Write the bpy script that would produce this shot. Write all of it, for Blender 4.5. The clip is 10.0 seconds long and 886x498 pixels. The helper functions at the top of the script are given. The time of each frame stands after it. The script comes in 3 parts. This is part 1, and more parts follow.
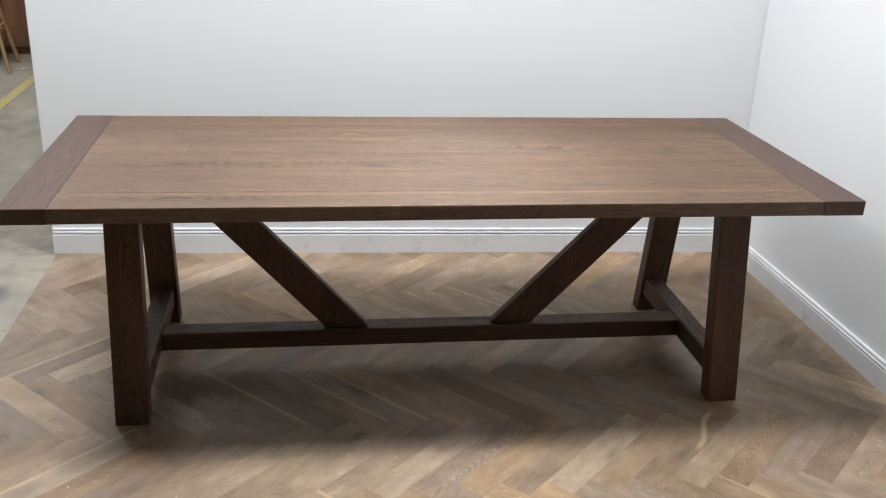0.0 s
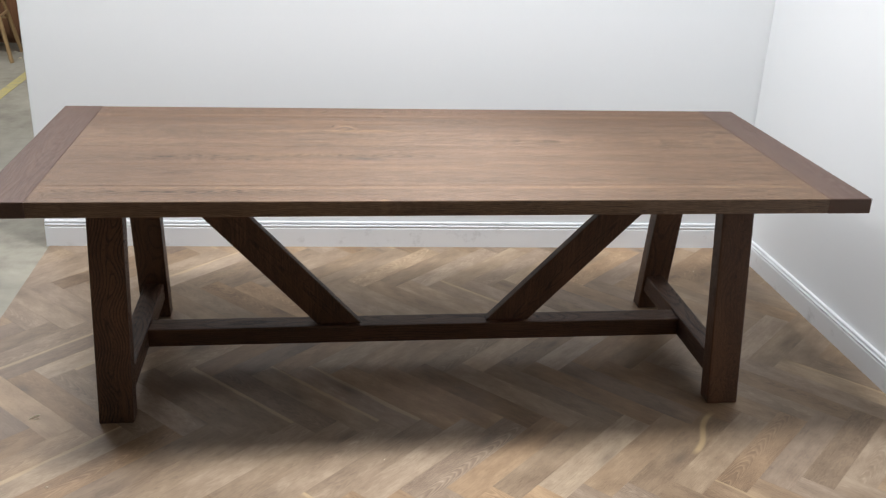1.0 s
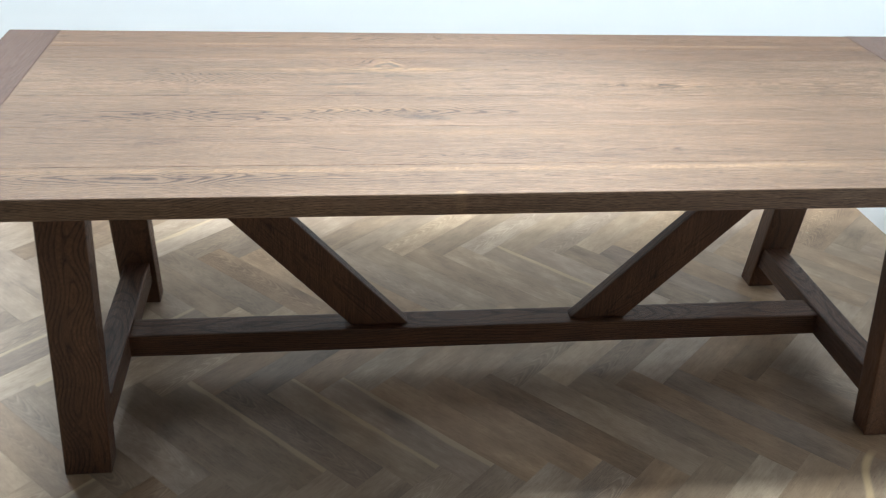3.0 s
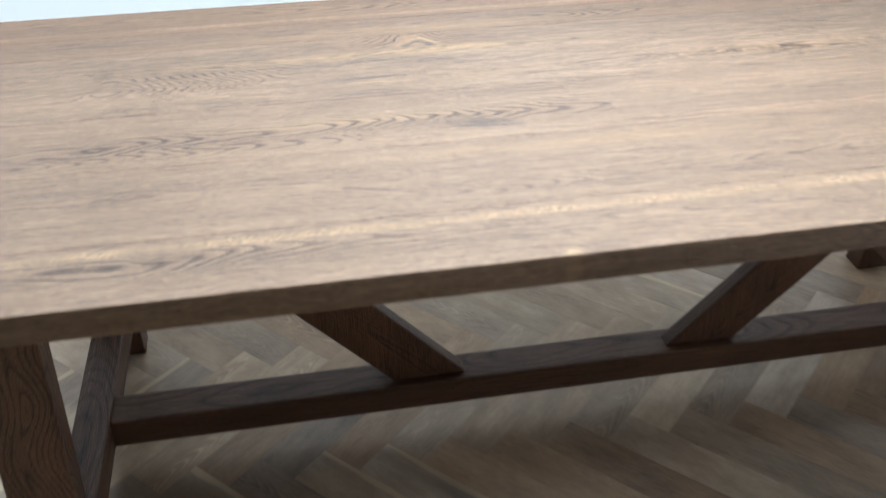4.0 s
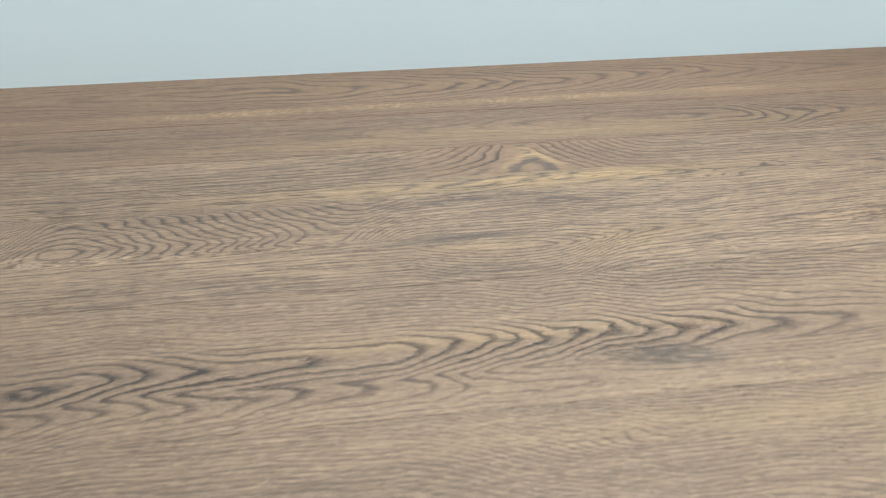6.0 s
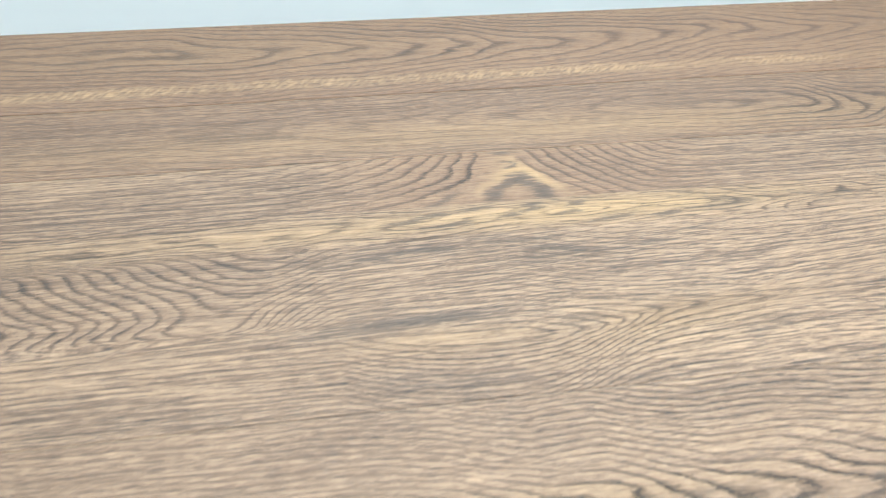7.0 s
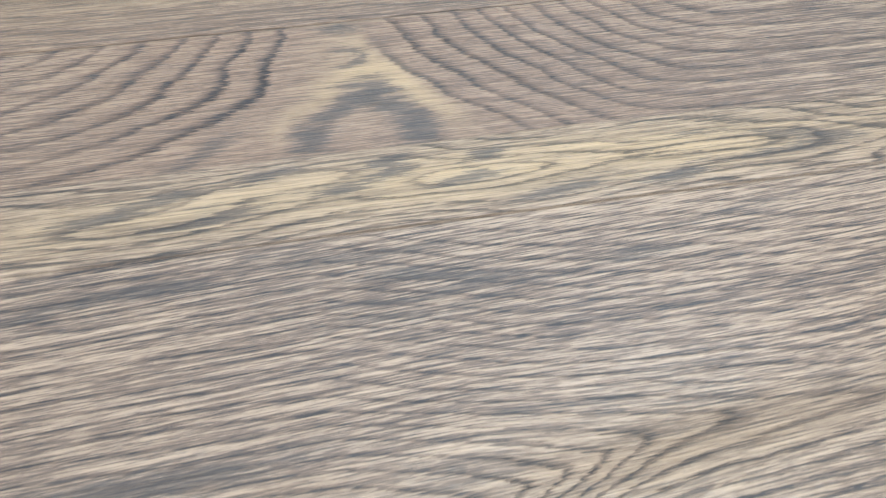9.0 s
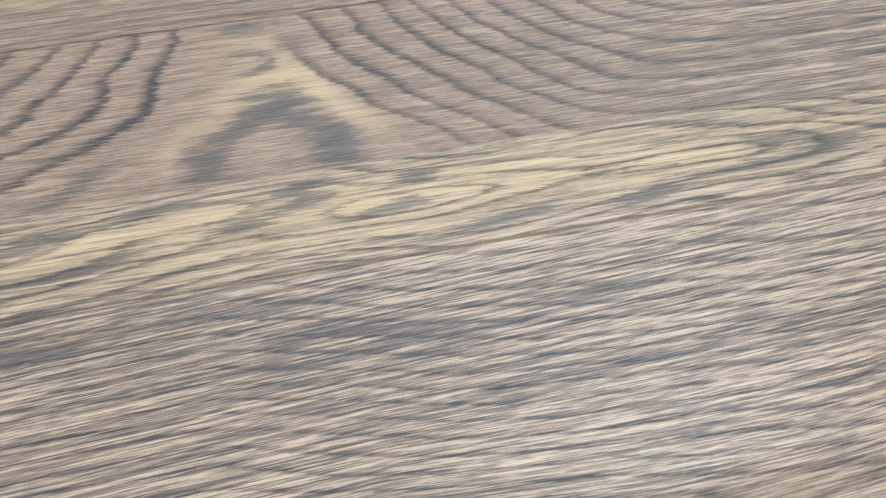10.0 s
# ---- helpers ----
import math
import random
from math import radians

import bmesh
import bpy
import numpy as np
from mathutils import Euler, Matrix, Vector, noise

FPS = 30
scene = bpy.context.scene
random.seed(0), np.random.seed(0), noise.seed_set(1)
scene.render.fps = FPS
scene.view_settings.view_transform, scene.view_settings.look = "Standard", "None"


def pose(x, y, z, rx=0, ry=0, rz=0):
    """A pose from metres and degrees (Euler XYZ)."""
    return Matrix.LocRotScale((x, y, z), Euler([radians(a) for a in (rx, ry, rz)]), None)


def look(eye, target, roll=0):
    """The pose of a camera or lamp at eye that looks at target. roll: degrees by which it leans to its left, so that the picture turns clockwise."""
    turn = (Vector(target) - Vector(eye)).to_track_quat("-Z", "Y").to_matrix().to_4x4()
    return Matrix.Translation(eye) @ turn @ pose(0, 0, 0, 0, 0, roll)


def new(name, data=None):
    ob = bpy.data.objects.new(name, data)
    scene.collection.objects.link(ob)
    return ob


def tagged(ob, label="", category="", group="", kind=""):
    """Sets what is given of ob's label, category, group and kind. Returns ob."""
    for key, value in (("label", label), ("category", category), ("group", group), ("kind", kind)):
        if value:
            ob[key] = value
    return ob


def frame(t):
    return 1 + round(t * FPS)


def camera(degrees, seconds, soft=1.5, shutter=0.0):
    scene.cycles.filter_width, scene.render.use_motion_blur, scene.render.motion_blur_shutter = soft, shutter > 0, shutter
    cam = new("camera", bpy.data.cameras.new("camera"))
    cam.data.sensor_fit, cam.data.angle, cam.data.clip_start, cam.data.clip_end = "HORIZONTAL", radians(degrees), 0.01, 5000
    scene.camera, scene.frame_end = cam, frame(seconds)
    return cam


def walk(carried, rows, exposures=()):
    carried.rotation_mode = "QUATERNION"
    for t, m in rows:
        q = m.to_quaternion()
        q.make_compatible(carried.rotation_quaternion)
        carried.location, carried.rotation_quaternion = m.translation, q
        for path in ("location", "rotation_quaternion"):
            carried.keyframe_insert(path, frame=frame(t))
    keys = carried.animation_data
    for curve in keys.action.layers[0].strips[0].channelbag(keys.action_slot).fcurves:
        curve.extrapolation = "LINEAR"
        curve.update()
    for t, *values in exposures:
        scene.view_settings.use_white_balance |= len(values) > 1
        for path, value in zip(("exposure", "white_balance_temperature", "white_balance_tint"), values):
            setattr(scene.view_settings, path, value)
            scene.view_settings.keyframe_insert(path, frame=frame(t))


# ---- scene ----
cam = camera(50.3, 10.0, soft=1.15, shutter=0.4)
PATH = [
    (0, (0.814, -2.484, 1.644), (1.101, -0.65, 0.901), 2.4),
    (0.5, (0.836, -2.465, 1.614), (1.125, -0.629, 0.876), 2.4),
    (1, (0.884, -2.413, 1.63), (1.147, -0.582, 0.869), 2.5),
    (1.5, (0.897, -2.276, 1.603), (1.079, -0.475, 0.753), 3.0),
    (2, (0.854, -2.01, 1.616), (1.044, -0.252, 0.682), 3.4),
    (2.2, (0.815, -1.906, 1.624), (1.041, -0.163, 0.67), 4.0),
    (3.3, (0.795, -1.408, 1.488), (1.089, 0.299, 0.489), 1.5),
    (3.5, (0.753, -1.29, 1.467), (1.038, 0.372, 0.391), -0.5),
    (4, (0.732, -0.943, 1.443), (1.016, 0.692, 0.328), -0.6),
    (4.5, (0.694, -0.714, 1.459), (0.975, 0.909, 0.324), -0.4),
    (5, (0.639, -0.554, 1.461), (0.991, 1.041, 0.306), 0.3),
    (5.5, (0.642, -0.431, 1.458), (0.96, 1.163, 0.293), 0.4),
    (5.7, (0.666, -0.363, 1.447), (0.924, 1.229, 0.263), 1.3),
    (6.8, (0.755, 0.073, 1.336), (1.058, 1.491, -0.042), 4.1),
    (7, (0.776, 0.142, 1.335), (1.09, 1.494, -0.104), 4.8),
    (7.5, (0.836, 0.293, 1.262), (1.181, 1.483, -0.308), 7.5),
    (8, (0.895, 0.408, 1.166), (1.213, 1.404, -0.539), 9.6),
    (8.5, (0.923, 0.47, 1.134), (1.209, 1.386, -0.621), 9.1),
    (9, (0.949, 0.516, 1.103), (1.226, 1.367, -0.686), 8.6),
    (9.5, (0.973, 0.549, 1.077), (1.225, 1.356, -0.736), 7.3),
    (10, (0.994, 0.562, 1.059), (1.221, 1.349, -0.766), 5.3),
]

EXPOSURES = [(0.0, -0.4, 6350, 12), (1.0, -0.35, 6350, 12), (2.0, 0.1, 6130, 8), (3.5, 0.30, 5600, 2), (4.0, 0.36, 5500, 2), (4.5, 0.27, 5350, -2), (5.0, 0.1, 5380, -3), (5.7, -0.35, 5750, -3), (7.0, 0.22, 5600, -3), (7.5, 0.17, 5400, -5), (8.0, 0.03, 5100, -3), (9.0, -0.17, 4970, -3), (10.0, -0.19, 5000, -3)]

walk(cam, [(t, look(eye, target, roll)) for t, eye, target, roll in PATH], EXPOSURES)

# ---- world and lamps ----
world = bpy.data.worlds.new("world")
world.use_nodes = True
world.node_tree.nodes["Background"].inputs[0].default_value = (0.9, 0.95, 1.0, 1)
world.node_tree.nodes["Background"].inputs[1].default_value = 0.3
scene.world = world

CEILING = 3.1
# added panels, all unseen; places and watts chosen for the light they give
# x, y, long side, short side, watts
LAMPS = [(-0.45, 0.38, 0.8, 0.8, 50), (1.60, 0.18, 0.5, 0.5, 92), (0.35, 1.10, 0.5, 0.3, 14), (-1.5, 4.3, 1.2, 0.6, 88), (-2.4, -1.4, 0.6, 0.6, 6)]


# ---- node helpers ----
class Nodes:
    """A small writer of node materials."""

    def __init__(self, name):
        self.mat = bpy.data.materials.new(name)
        self.mat.use_nodes = True
        self.tree = self.mat.node_tree
        self.bsdf = self.tree.nodes["Principled BSDF"]

    def put(self, socket, value):
        if isinstance(value, bpy.types.NodeSocket):
            self.tree.links.new(value, socket)
        elif value is not None:
            socket.default_value = value

    def math(self, op, a, b=None, c=None, clamp=False):
        n = self.tree.nodes.new("ShaderNodeMath")
        n.operation, n.use_clamp = op, clamp
        for s, v in zip(n.inputs, (a, b, c)):
            self.put(s, v)
        return n.outputs[0]

    def vec(self, op, a, b=None):
        n = self.tree.nodes.new("ShaderNodeVectorMath")
        n.operation = op
        self.put(n.inputs[0], a)
        self.put(n.inputs[1], b)
        return n.outputs["Value" if op == "LENGTH" else "Vector"]

    def coords(self, spread=9.0):
        """Local metres, shifted at random from object to object."""
        t = self.tree.nodes.new("ShaderNodeTexCoord").outputs["Object"]
        r = self.tree.nodes.new("ShaderNodeObjectInfo").outputs["Random"]
        return self.vec("ADD", t, self.vec("MULTIPLY", self.join(r, r, r), (spread, spread * 0.7, spread * 1.3)))

    def join(self, x, y, z):
        n = self.tree.nodes.new("ShaderNodeCombineXYZ")
        for s, v in zip(n.inputs, (x, y, z)):
            self.put(s, v)
        return n.outputs[0]

    def split(self, v):
        n = self.tree.nodes.new("ShaderNodeSeparateXYZ")
        self.put(n.inputs[0], v)
        return n.outputs

    def noise(self, v, scale=(1, 1, 1), detail=2.0, rough=0.5, distort=0.0):
        n = self.tree.nodes.new("ShaderNodeTexNoise")
        self.put(n.inputs["Vector"], self.vec("MULTIPLY", v, scale))
        n.inputs["Scale"].default_value = 1.0
        n.inputs["Detail"].default_value = detail
        n.inputs["Roughness"].default_value = rough
        n.inputs["Distortion"].default_value = distort
        return n.outputs[0]

    def ramp(self, fac, stops, ease="LINEAR"):
        n = self.tree.nodes.new("ShaderNodeValToRGB")
        n.color_ramp.interpolation = ease
        while len(n.color_ramp.elements) < len(stops):
            n.color_ramp.elements.new(0.5)
        for e, (at, c) in zip(n.color_ramp.elements, stops):
            e.position = at
            e.color = (*c, 1) if isinstance(c, tuple) else (c, c, c, 1)
        self.put(n.inputs[0], fac)
        return n.outputs[0]

    def mix(self, fac, a, b, mode="MIX"):
        n = self.tree.nodes.new("ShaderNodeMix")
        n.data_type, n.blend_type = "RGBA", mode
        for s, v in zip((n.inputs["Factor"], n.inputs[6], n.inputs[7]), (fac, a, b)):
            self.put(s, (*v, 1) if isinstance(v, tuple) and len(v) == 3 else v)
        return n.outputs[2]

    def attr(self, name):
        n = self.tree.nodes.new("ShaderNodeAttribute")
        n.attribute_name = name
        return n.outputs["Fac"]

    def random(self):
        return self.tree.nodes.new("ShaderNodeObjectInfo").outputs["Random"]

    def bump(self, height, strength, distance):
        n = self.tree.nodes.new("ShaderNodeBump")
        n.inputs["Strength"].default_value = strength
        n.inputs["Distance"].default_value = distance
        self.put(n.inputs["Height"], height)
        self.put(self.bsdf.inputs["Normal"], n.outputs[0])

    def done(self, color=None, rough=None, metal=None, spec=None):
        for key, v in (("Base Color", color), ("Roughness", rough), ("Metallic", metal), ("Specular IOR Level", spec)):
            if v is not None:
                self.put(self.bsdf.inputs[key], (*v, 1) if isinstance(v, tuple) and len(v) == 3 else v)
        return self.mat


# ---- materials ----
def stained_oak(name, pale, mid, deep, line_depth, rough, shine, brushed=0.0, contrast=1.0):
    """Brushed oak with ring lines from the mesh attribute "ring"; "sap", "stain", "fleck" and "warm" tint parts of it,
    and the fibres bend with "flow"."""
    n = Nodes(name)
    v = n.coords()
    slow = n.noise(v, (1.1, 16, 16), 3, 0.55)
    streak = n.noise(v, (5, 110, 110), 1.5, 0.5)
    along = n.vec("ADD", v, n.join(0.0, n.attr("flow"), 0.0))
    strand = n.noise(along, (11, 760, 760), 3, 0.62)
    hair = n.noise(along, (75, 2500, 2500), 2, 0.6)
    pore = n.noise(along, (130, 1700, 1700), 2, 0.55)
    ragged = n.noise(along, (70, 1350, 1350), 3, 0.65)
    tear = n.math("MULTIPLY_ADD", n.math("SUBTRACT", n.attr("bold"), 0.6, clamp=True), 0.9, 0.5)
    ring = n.math("ADD", n.attr("ring"), n.math("MULTIPLY", n.math("SUBTRACT", ragged, 0.5), tear))
    fr = n.math("FRACT", ring)
    line = n.ramp(fr, [(0.0, 0.5), (0.04, 1.0), (0.13, 0.9), (0.24, 0.4), (0.38, 0.06), (0.94, 0.0), (1.0, 0.5)])
    power = n.ramp(n.noise(v, (2.6, 40, 40), 2, 0.5), [(0.34, 0.6), (0.62, 1.0)])
    line = n.math("MULTIPLY", line, n.math("MULTIPLY", power, n.attr("bold")), clamp=True)
    pores = n.ramp(pore, [(0.54, 0.0), (0.61, 1.0)])
    pores = n.math("MULTIPLY", pores, n.math("MULTIPLY_ADD", line, 0.75, 0.25))
    lively = n.math("SUBTRACT", 1.0, n.attr("calm"), clamp=True)
    thread = n.ramp(strand, [(0.34, 0.0), (0.66, 1.0)])
    fibre = n.ramp(hair, [(0.34, 0.0), (0.66, 1.0)])
    tone = n.math("MULTIPLY_ADD", n.math("SUBTRACT", streak, 0.5), 0.18, 0.57)
    tone = n.math("MULTIPLY_ADD", n.math("MULTIPLY", n.math("SUBTRACT", thread, 0.5), lively), 0.5 * contrast, tone)
    tone = n.math("MULTIPLY_ADD", n.math("MULTIPLY", n.math("SUBTRACT", fibre, 0.5), n.math("MULTIPLY_ADD", lively, 0.55, 0.45)), 0.72 * contrast, tone)
    tone = n.math("MULTIPLY_ADD", n.math("MULTIPLY", n.math("SUBTRACT", slow, 0.5), n.math("MULTIPLY_ADD", lively, 0.6, 0.4)), 0.5, tone)
    tone = n.math("MULTIPLY_ADD", n.math("SUBTRACT", n.random(), 0.5), 0.1, tone)
    tone = n.math("MULTIPLY_ADD", line, -line_depth, tone)
    crease = n.math("MULTIPLY", n.ramp(n.noise(along, (20, 1250, 1250), 3, 0.6), [(0.55, 0.0), (0.62, 1.0)]), 0.26 * contrast)
    tone = n.math("SUBTRACT", tone, n.math("MULTIPLY", crease, lively))
    tone = n.math("MULTIPLY_ADD", pores, -0.42, n.math("MULTIPLY_ADD", lively, 0.06 * contrast, tone), clamp=True)
    color = n.ramp(tone, [(0.02, deep), (0.45, mid), (0.95, pale)])
    color = n.mix(n.attr("warm"), color, n.mix(1.0, color, (1.0, 0.86, 0.72), "MULTIPLY"))
    sap = n.attr("sap")
    gold = (min(1, pale[0] * 1.15), pale[1] * 1.12, pale[2] * 0.85)
    gilt = n.mix(n.math("MULTIPLY_ADD", thread, 0.5, 0.3), color, gold)
    color = n.mix(n.math("MULTIPLY", sap, n.math("SUBTRACT", 1.0, n.math("MULTIPLY", line, 0.9)), clamp=True), color, gilt)
    stain = n.attr("stain")
    torn = n.math("MULTIPLY_ADD", n.math("SUBTRACT", ragged, 0.5), 4.2, n.math("SUBTRACT", stain, 0.48))
    torn = n.math("MULTIPLY", n.math("MULTIPLY", torn, 2.2, clamp=True), 0.7)
    dusk = n.mix(n.math("MULTIPLY_ADD", fibre, 0.35, 0.0), (deep[0] * 1.5, deep[1] * 1.45, deep[2] * 1.35), color)
    color = n.mix(n.math("MULTIPLY_ADD", stain, 0.16, torn, clamp=True), color, dusk)
    vx, vy, vz = n.split(v)
    slant = n.join(n.math("MULTIPLY_ADD", vy, -0.9, vx), vy, vz)
    dash = n.ramp(n.noise(slant, (260, 120, 120), 2, 0.6), [(0.48, 0.0), (0.58, 1.0)])
    color = n.mix(n.math("MULTIPLY", n.attr("fleck"), n.math("MULTIPLY_ADD", dash, 0.7, 0.15), clamp=True), color, n.mix(0.7, color, (gold[0] * 1.1, gold[1] * 1.14, gold[2] * 1.3)))
    gloss = n.math("MULTIPLY_ADD", n.math("SUBTRACT", thread, 0.5), -0.12, rough)
    gloss = n.math("MULTIPLY_ADD", line, 0.12, gloss)
    height = n.math("MULTIPLY_ADD", line, -0.5, n.math("MULTIPLY_ADD", pores, -0.9, n.math("MULTIPLY_ADD", thread, 0.5, n.math("MULTIPLY", fibre, 0.35))))
    n.bump(height, 0.6, 0.0006)
    if brushed:
        # brushing along the boards spreads the sheen across them
        t = n.tree.nodes.new("ShaderNodeTangent")
        t.direction_type, t.axis = "RADIAL", "X"
        n.put(n.bsdf.inputs["Tangent"], t.outputs[0])
        n.bsdf.inputs["Anisotropic"].default_value = brushed
    return n.done(color, gloss, spec=shine)


TOP_OAK = stained_oak("brushed_brown_oak", (0.290, 0.186, 0.112), (0.108, 0.0620, 0.0360), (0.021, 0.0140, 0.0108), 0.6, 0.49, 0.5, 0.9)
# darker than TOP_OAK: the duller sheen across the grain is put into the colour
END_OAK = stained_oak("brown_oak_across", (0.150, 0.086, 0.056), (0.080, 0.0435, 0.0300), (0.028, 0.017, 0.014), 0.2, 0.46, 0.34, 0.0, 0.6)
LEG_OAK = stained_oak("dark_stained_oak", (0.185, 0.092, 0.050), (0.074, 0.0368, 0.0210), (0.016, 0.0082, 0.0062), 0.42, 0.46, 0.3, 0.0, 0.75)


def floor_oak():
    """Smoked, lightly limed oak. Each board's colour gives its tone, its figure and its hue, and its alpha the sapwood edge."""
    n = Nodes("smoked_oak_parquet")
    v = n.coords(23.0)
    here = n.tree.nodes.new("ShaderNodeTexCoord").outputs["Object"]
    rnd = n.random()
    board = n.tree.nodes.new("ShaderNodeObjectInfo")
    level, figure, hue = n.split(board.outputs["Color"])
    hx, hy, _ = n.split(here)
    bend = n.noise(v, (3.0, 14, 14), 2, 0.5)
    off = n.math("ADD", hy, n.math("MULTIPLY", n.math("SUBTRACT", rnd, 0.5), 0.05))
    bow = n.math("MULTIPLY_ADD", n.math("MULTIPLY", off, off), 5200.0, n.math("MULTIPLY", hx, 26.0))
    fibre = n.noise(v, (9, 330, 330), 3, 0.65)
    ring = n.math("FRACT", n.math("MULTIPLY_ADD", bend, 5.0, n.math("MULTIPLY_ADD", n.math("SUBTRACT", fibre, 0.5), 0.8, bow)))
    line = n.ramp(ring, [(0.0, 0.4), (0.1, 1.0), (0.36, 0.3), (0.7, 0.0), (0.9, 0.0), (1.0, 0.4)])
    blotch = n.noise(v, (8, 17, 17), 4, 0.65)
    cloud = n.noise(v, (1.7, 5, 5), 2, 0.5)
    speck = n.ramp(n.noise(v, (60, 520, 520), 2, 0.6), [(0.52, 0.0), (0.66, 1.0)])
    tone = n.math("MULTIPLY_ADD", n.math("SUBTRACT", level, 0.5), 0.44, 0.48)
    tone = n.math("MULTIPLY_ADD", n.math("SUBTRACT", blotch, 0.5), 0.78, tone)
    tone = n.math("MULTIPLY_ADD", n.math("SUBTRACT", cloud, 0.5), 0.42, tone)
    tone = n.math("MULTIPLY_ADD", n.math("SUBTRACT", fibre, 0.5), 0.32, tone)
    tone = n.math("MULTIPLY_ADD", speck, -0.10, tone)
    tone = n.math("MULTIPLY_ADD", n.math("MULTIPLY", n.math("SUBTRACT", line, 0.35), figure), 0.30, tone, clamp=True)
    color = n.ramp(tone, [(0.05, (0.140, 0.094, 0.060)), (0.5, (0.345, 0.250, 0.166)), (0.95, (0.60, 0.470, 0.325))])
    color = n.mix(n.ramp(hue, [(0.5, 0.0), (1.0, 1.0)]), color, n.mix(1.0, color, (1.03, 0.92, 0.80), "MULTIPLY"))
    color = n.mix(n.ramp(hue, [(0.0, 1.0), (0.5, 0.0)]), color, n.mix(1.0, color, (0.96, 0.97, 1.05), "MULTIPLY"))
    # a pale strip of sapwood along one edge of some boards
    edge = n.math("ADD", hy, n.math("MULTIPLY", n.math("SUBTRACT", n.noise(v, (6, 2, 2), 2, 0.5), 0.5), 0.03))
    strip = n.math("MULTIPLY", n.ramp(edge, [(0.031, 0.0), (0.035, 1.0)]), board.outputs["Alpha"])
    color = n.mix(n.math("MULTIPLY", strip, 0.5), color, (0.62, 0.46, 0.27))
    # one long bent sapwood streak
    place = n.vec("SUBTRACT", n.tree.nodes.new("ShaderNodeNewGeometry").outputs["Position"], (2.078, -0.02, 0))
    px, py, _ = n.split(place)
    run = n.math("MULTIPLY_ADD", px, 0.549, n.math("MULTIPLY", py, 0.836))
    off = n.math("MULTIPLY_ADD", px, 0.836, n.math("MULTIPLY", py, -0.549))
    off = n.math("MULTIPLY_ADD", n.math("SINE", n.math("MULTIPLY", run, 24.0)), 0.010, off)
    streak = n.math("MULTIPLY", n.ramp(n.math("ABSOLUTE", off), [(0.006, 1.0), (0.012, 0.0)]), n.ramp(n.math("ABSOLUTE", run), [(0.10, 1.0), (0.14, 0.0)]))
    color = n.mix(n.math("MULTIPLY", streak, 0.7), color, (0.66, 0.48, 0.26))
    knot = n.tree.nodes.new("ShaderNodeTexVoronoi")
    n.put(knot.inputs["Vector"], n.vec("MULTIPLY", v, (2.6, 7.5, 7.5)))
    knot.inputs["Scale"].default_value = 1.0
    dots = n.ramp(knot.outputs["Distance"], [(0.03, 1.0), (0.14, 0.35), (0.26, 0.0)])
    color = n.mix(n.math("MULTIPLY", dots, 0.62), color, (0.095, 0.068, 0.052))
    n.bump(n.math("MULTIPLY_ADD", line, -0.3, fibre), 0.25, 0.0005)
    return n.done(color, n.math("MULTIPLY_ADD", blotch, 0.22, 0.36), spec=0.4)


def painted(name, color, rough, dirt, grain=0.0004, scale=60):
    n = Nodes(name)
    v = n.coords(3.0)
    cloud = n.noise(v, (1.3, 1.3, 1.3), 4, 0.55)
    fine = n.noise(v, (scale, scale, scale), 3, 0.6)
    smear = n.ramp(n.noise(v, (9, 9, 9), 4, 0.7), [(0.58, 0.0), (0.78, 1.0)])
    c = n.mix(n.math("MULTIPLY", cloud, 0.12), color, tuple(x * 0.88 for x in color))
    c = n.mix(n.math("MULTIPLY", smear, dirt), c, (0.33, 0.33, 0.32))
    n.bump(fine, 0.25, grain)
    return n.done(c, n.math("MULTIPLY_ADD", cloud, 0.12, rough - 0.06))


def concrete():
    n = Nodes("worn_grey_concrete")
    v = n.coords(0.0)
    a = n.noise(v, (0.9, 0.9, 0.9), 5, 0.6)
    b = n.noise(v, (7, 7, 7), 4, 0.65)
    c = n.noise(v, (120, 120, 120), 2, 0.5)
    tone = n.math("MULTIPLY_ADD", n.math("SUBTRACT", b, 0.5), 0.8, a)
    color = n.ramp(tone, [(0.25, (0.21, 0.188, 0.145)), (0.5, (0.35, 0.325, 0.258)), (0.78, (0.465, 0.44, 0.355))])
    spot = n.vec("SUBTRACT", n.tree.nodes.new("ShaderNodeNewGeometry").outputs["Position"], (-0.45, 1.175, 0))
    spot = n.math("MULTIPLY_ADD", n.math("SUBTRACT", b, 0.5), 0.06, n.vec("LENGTH", n.vec("MULTIPLY", spot, (1, 0.7, 0))))
    color = n.mix(n.ramp(spot, [(0.025, 0.85), (0.085, 0.0)]), color, (0.06, 0.06, 0.068))
    n.bump(n.math("MULTIPLY_ADD", c, 0.4, b), 0.3, 0.002)
    return n.done(color, n.math("MULTIPLY_ADD", b, 0.3, 0.45))


def wood_plain(name, pale, deep, rough, across=70):
    n = Nodes(name)
    v = n.coords(5.0)
    s = n.noise(v, (across, across, 3), 3, 0.6)
    big = n.noise(v, (6, 6, 1.2), 3, 0.6)
    tone = n.math("MULTIPLY_ADD", n.math("SUBTRACT", s, 0.5), 0.9, big)
    n.bump(s, 0.25, 0.0006)
    return n.done(n.ramp(tone, [(0.25, deep), (0.75, pale)]), rough)


def worn_paint(name, color, under):
    n = Nodes(name)
    v = n.coords(0.0)
    wear = n.ramp(n.noise(v, (14, 14, 14), 5, 0.75), [(0.5, 0.0), (0.66, 1.0)])
    return n.done(n.mix(wear, color, under), 0.6)


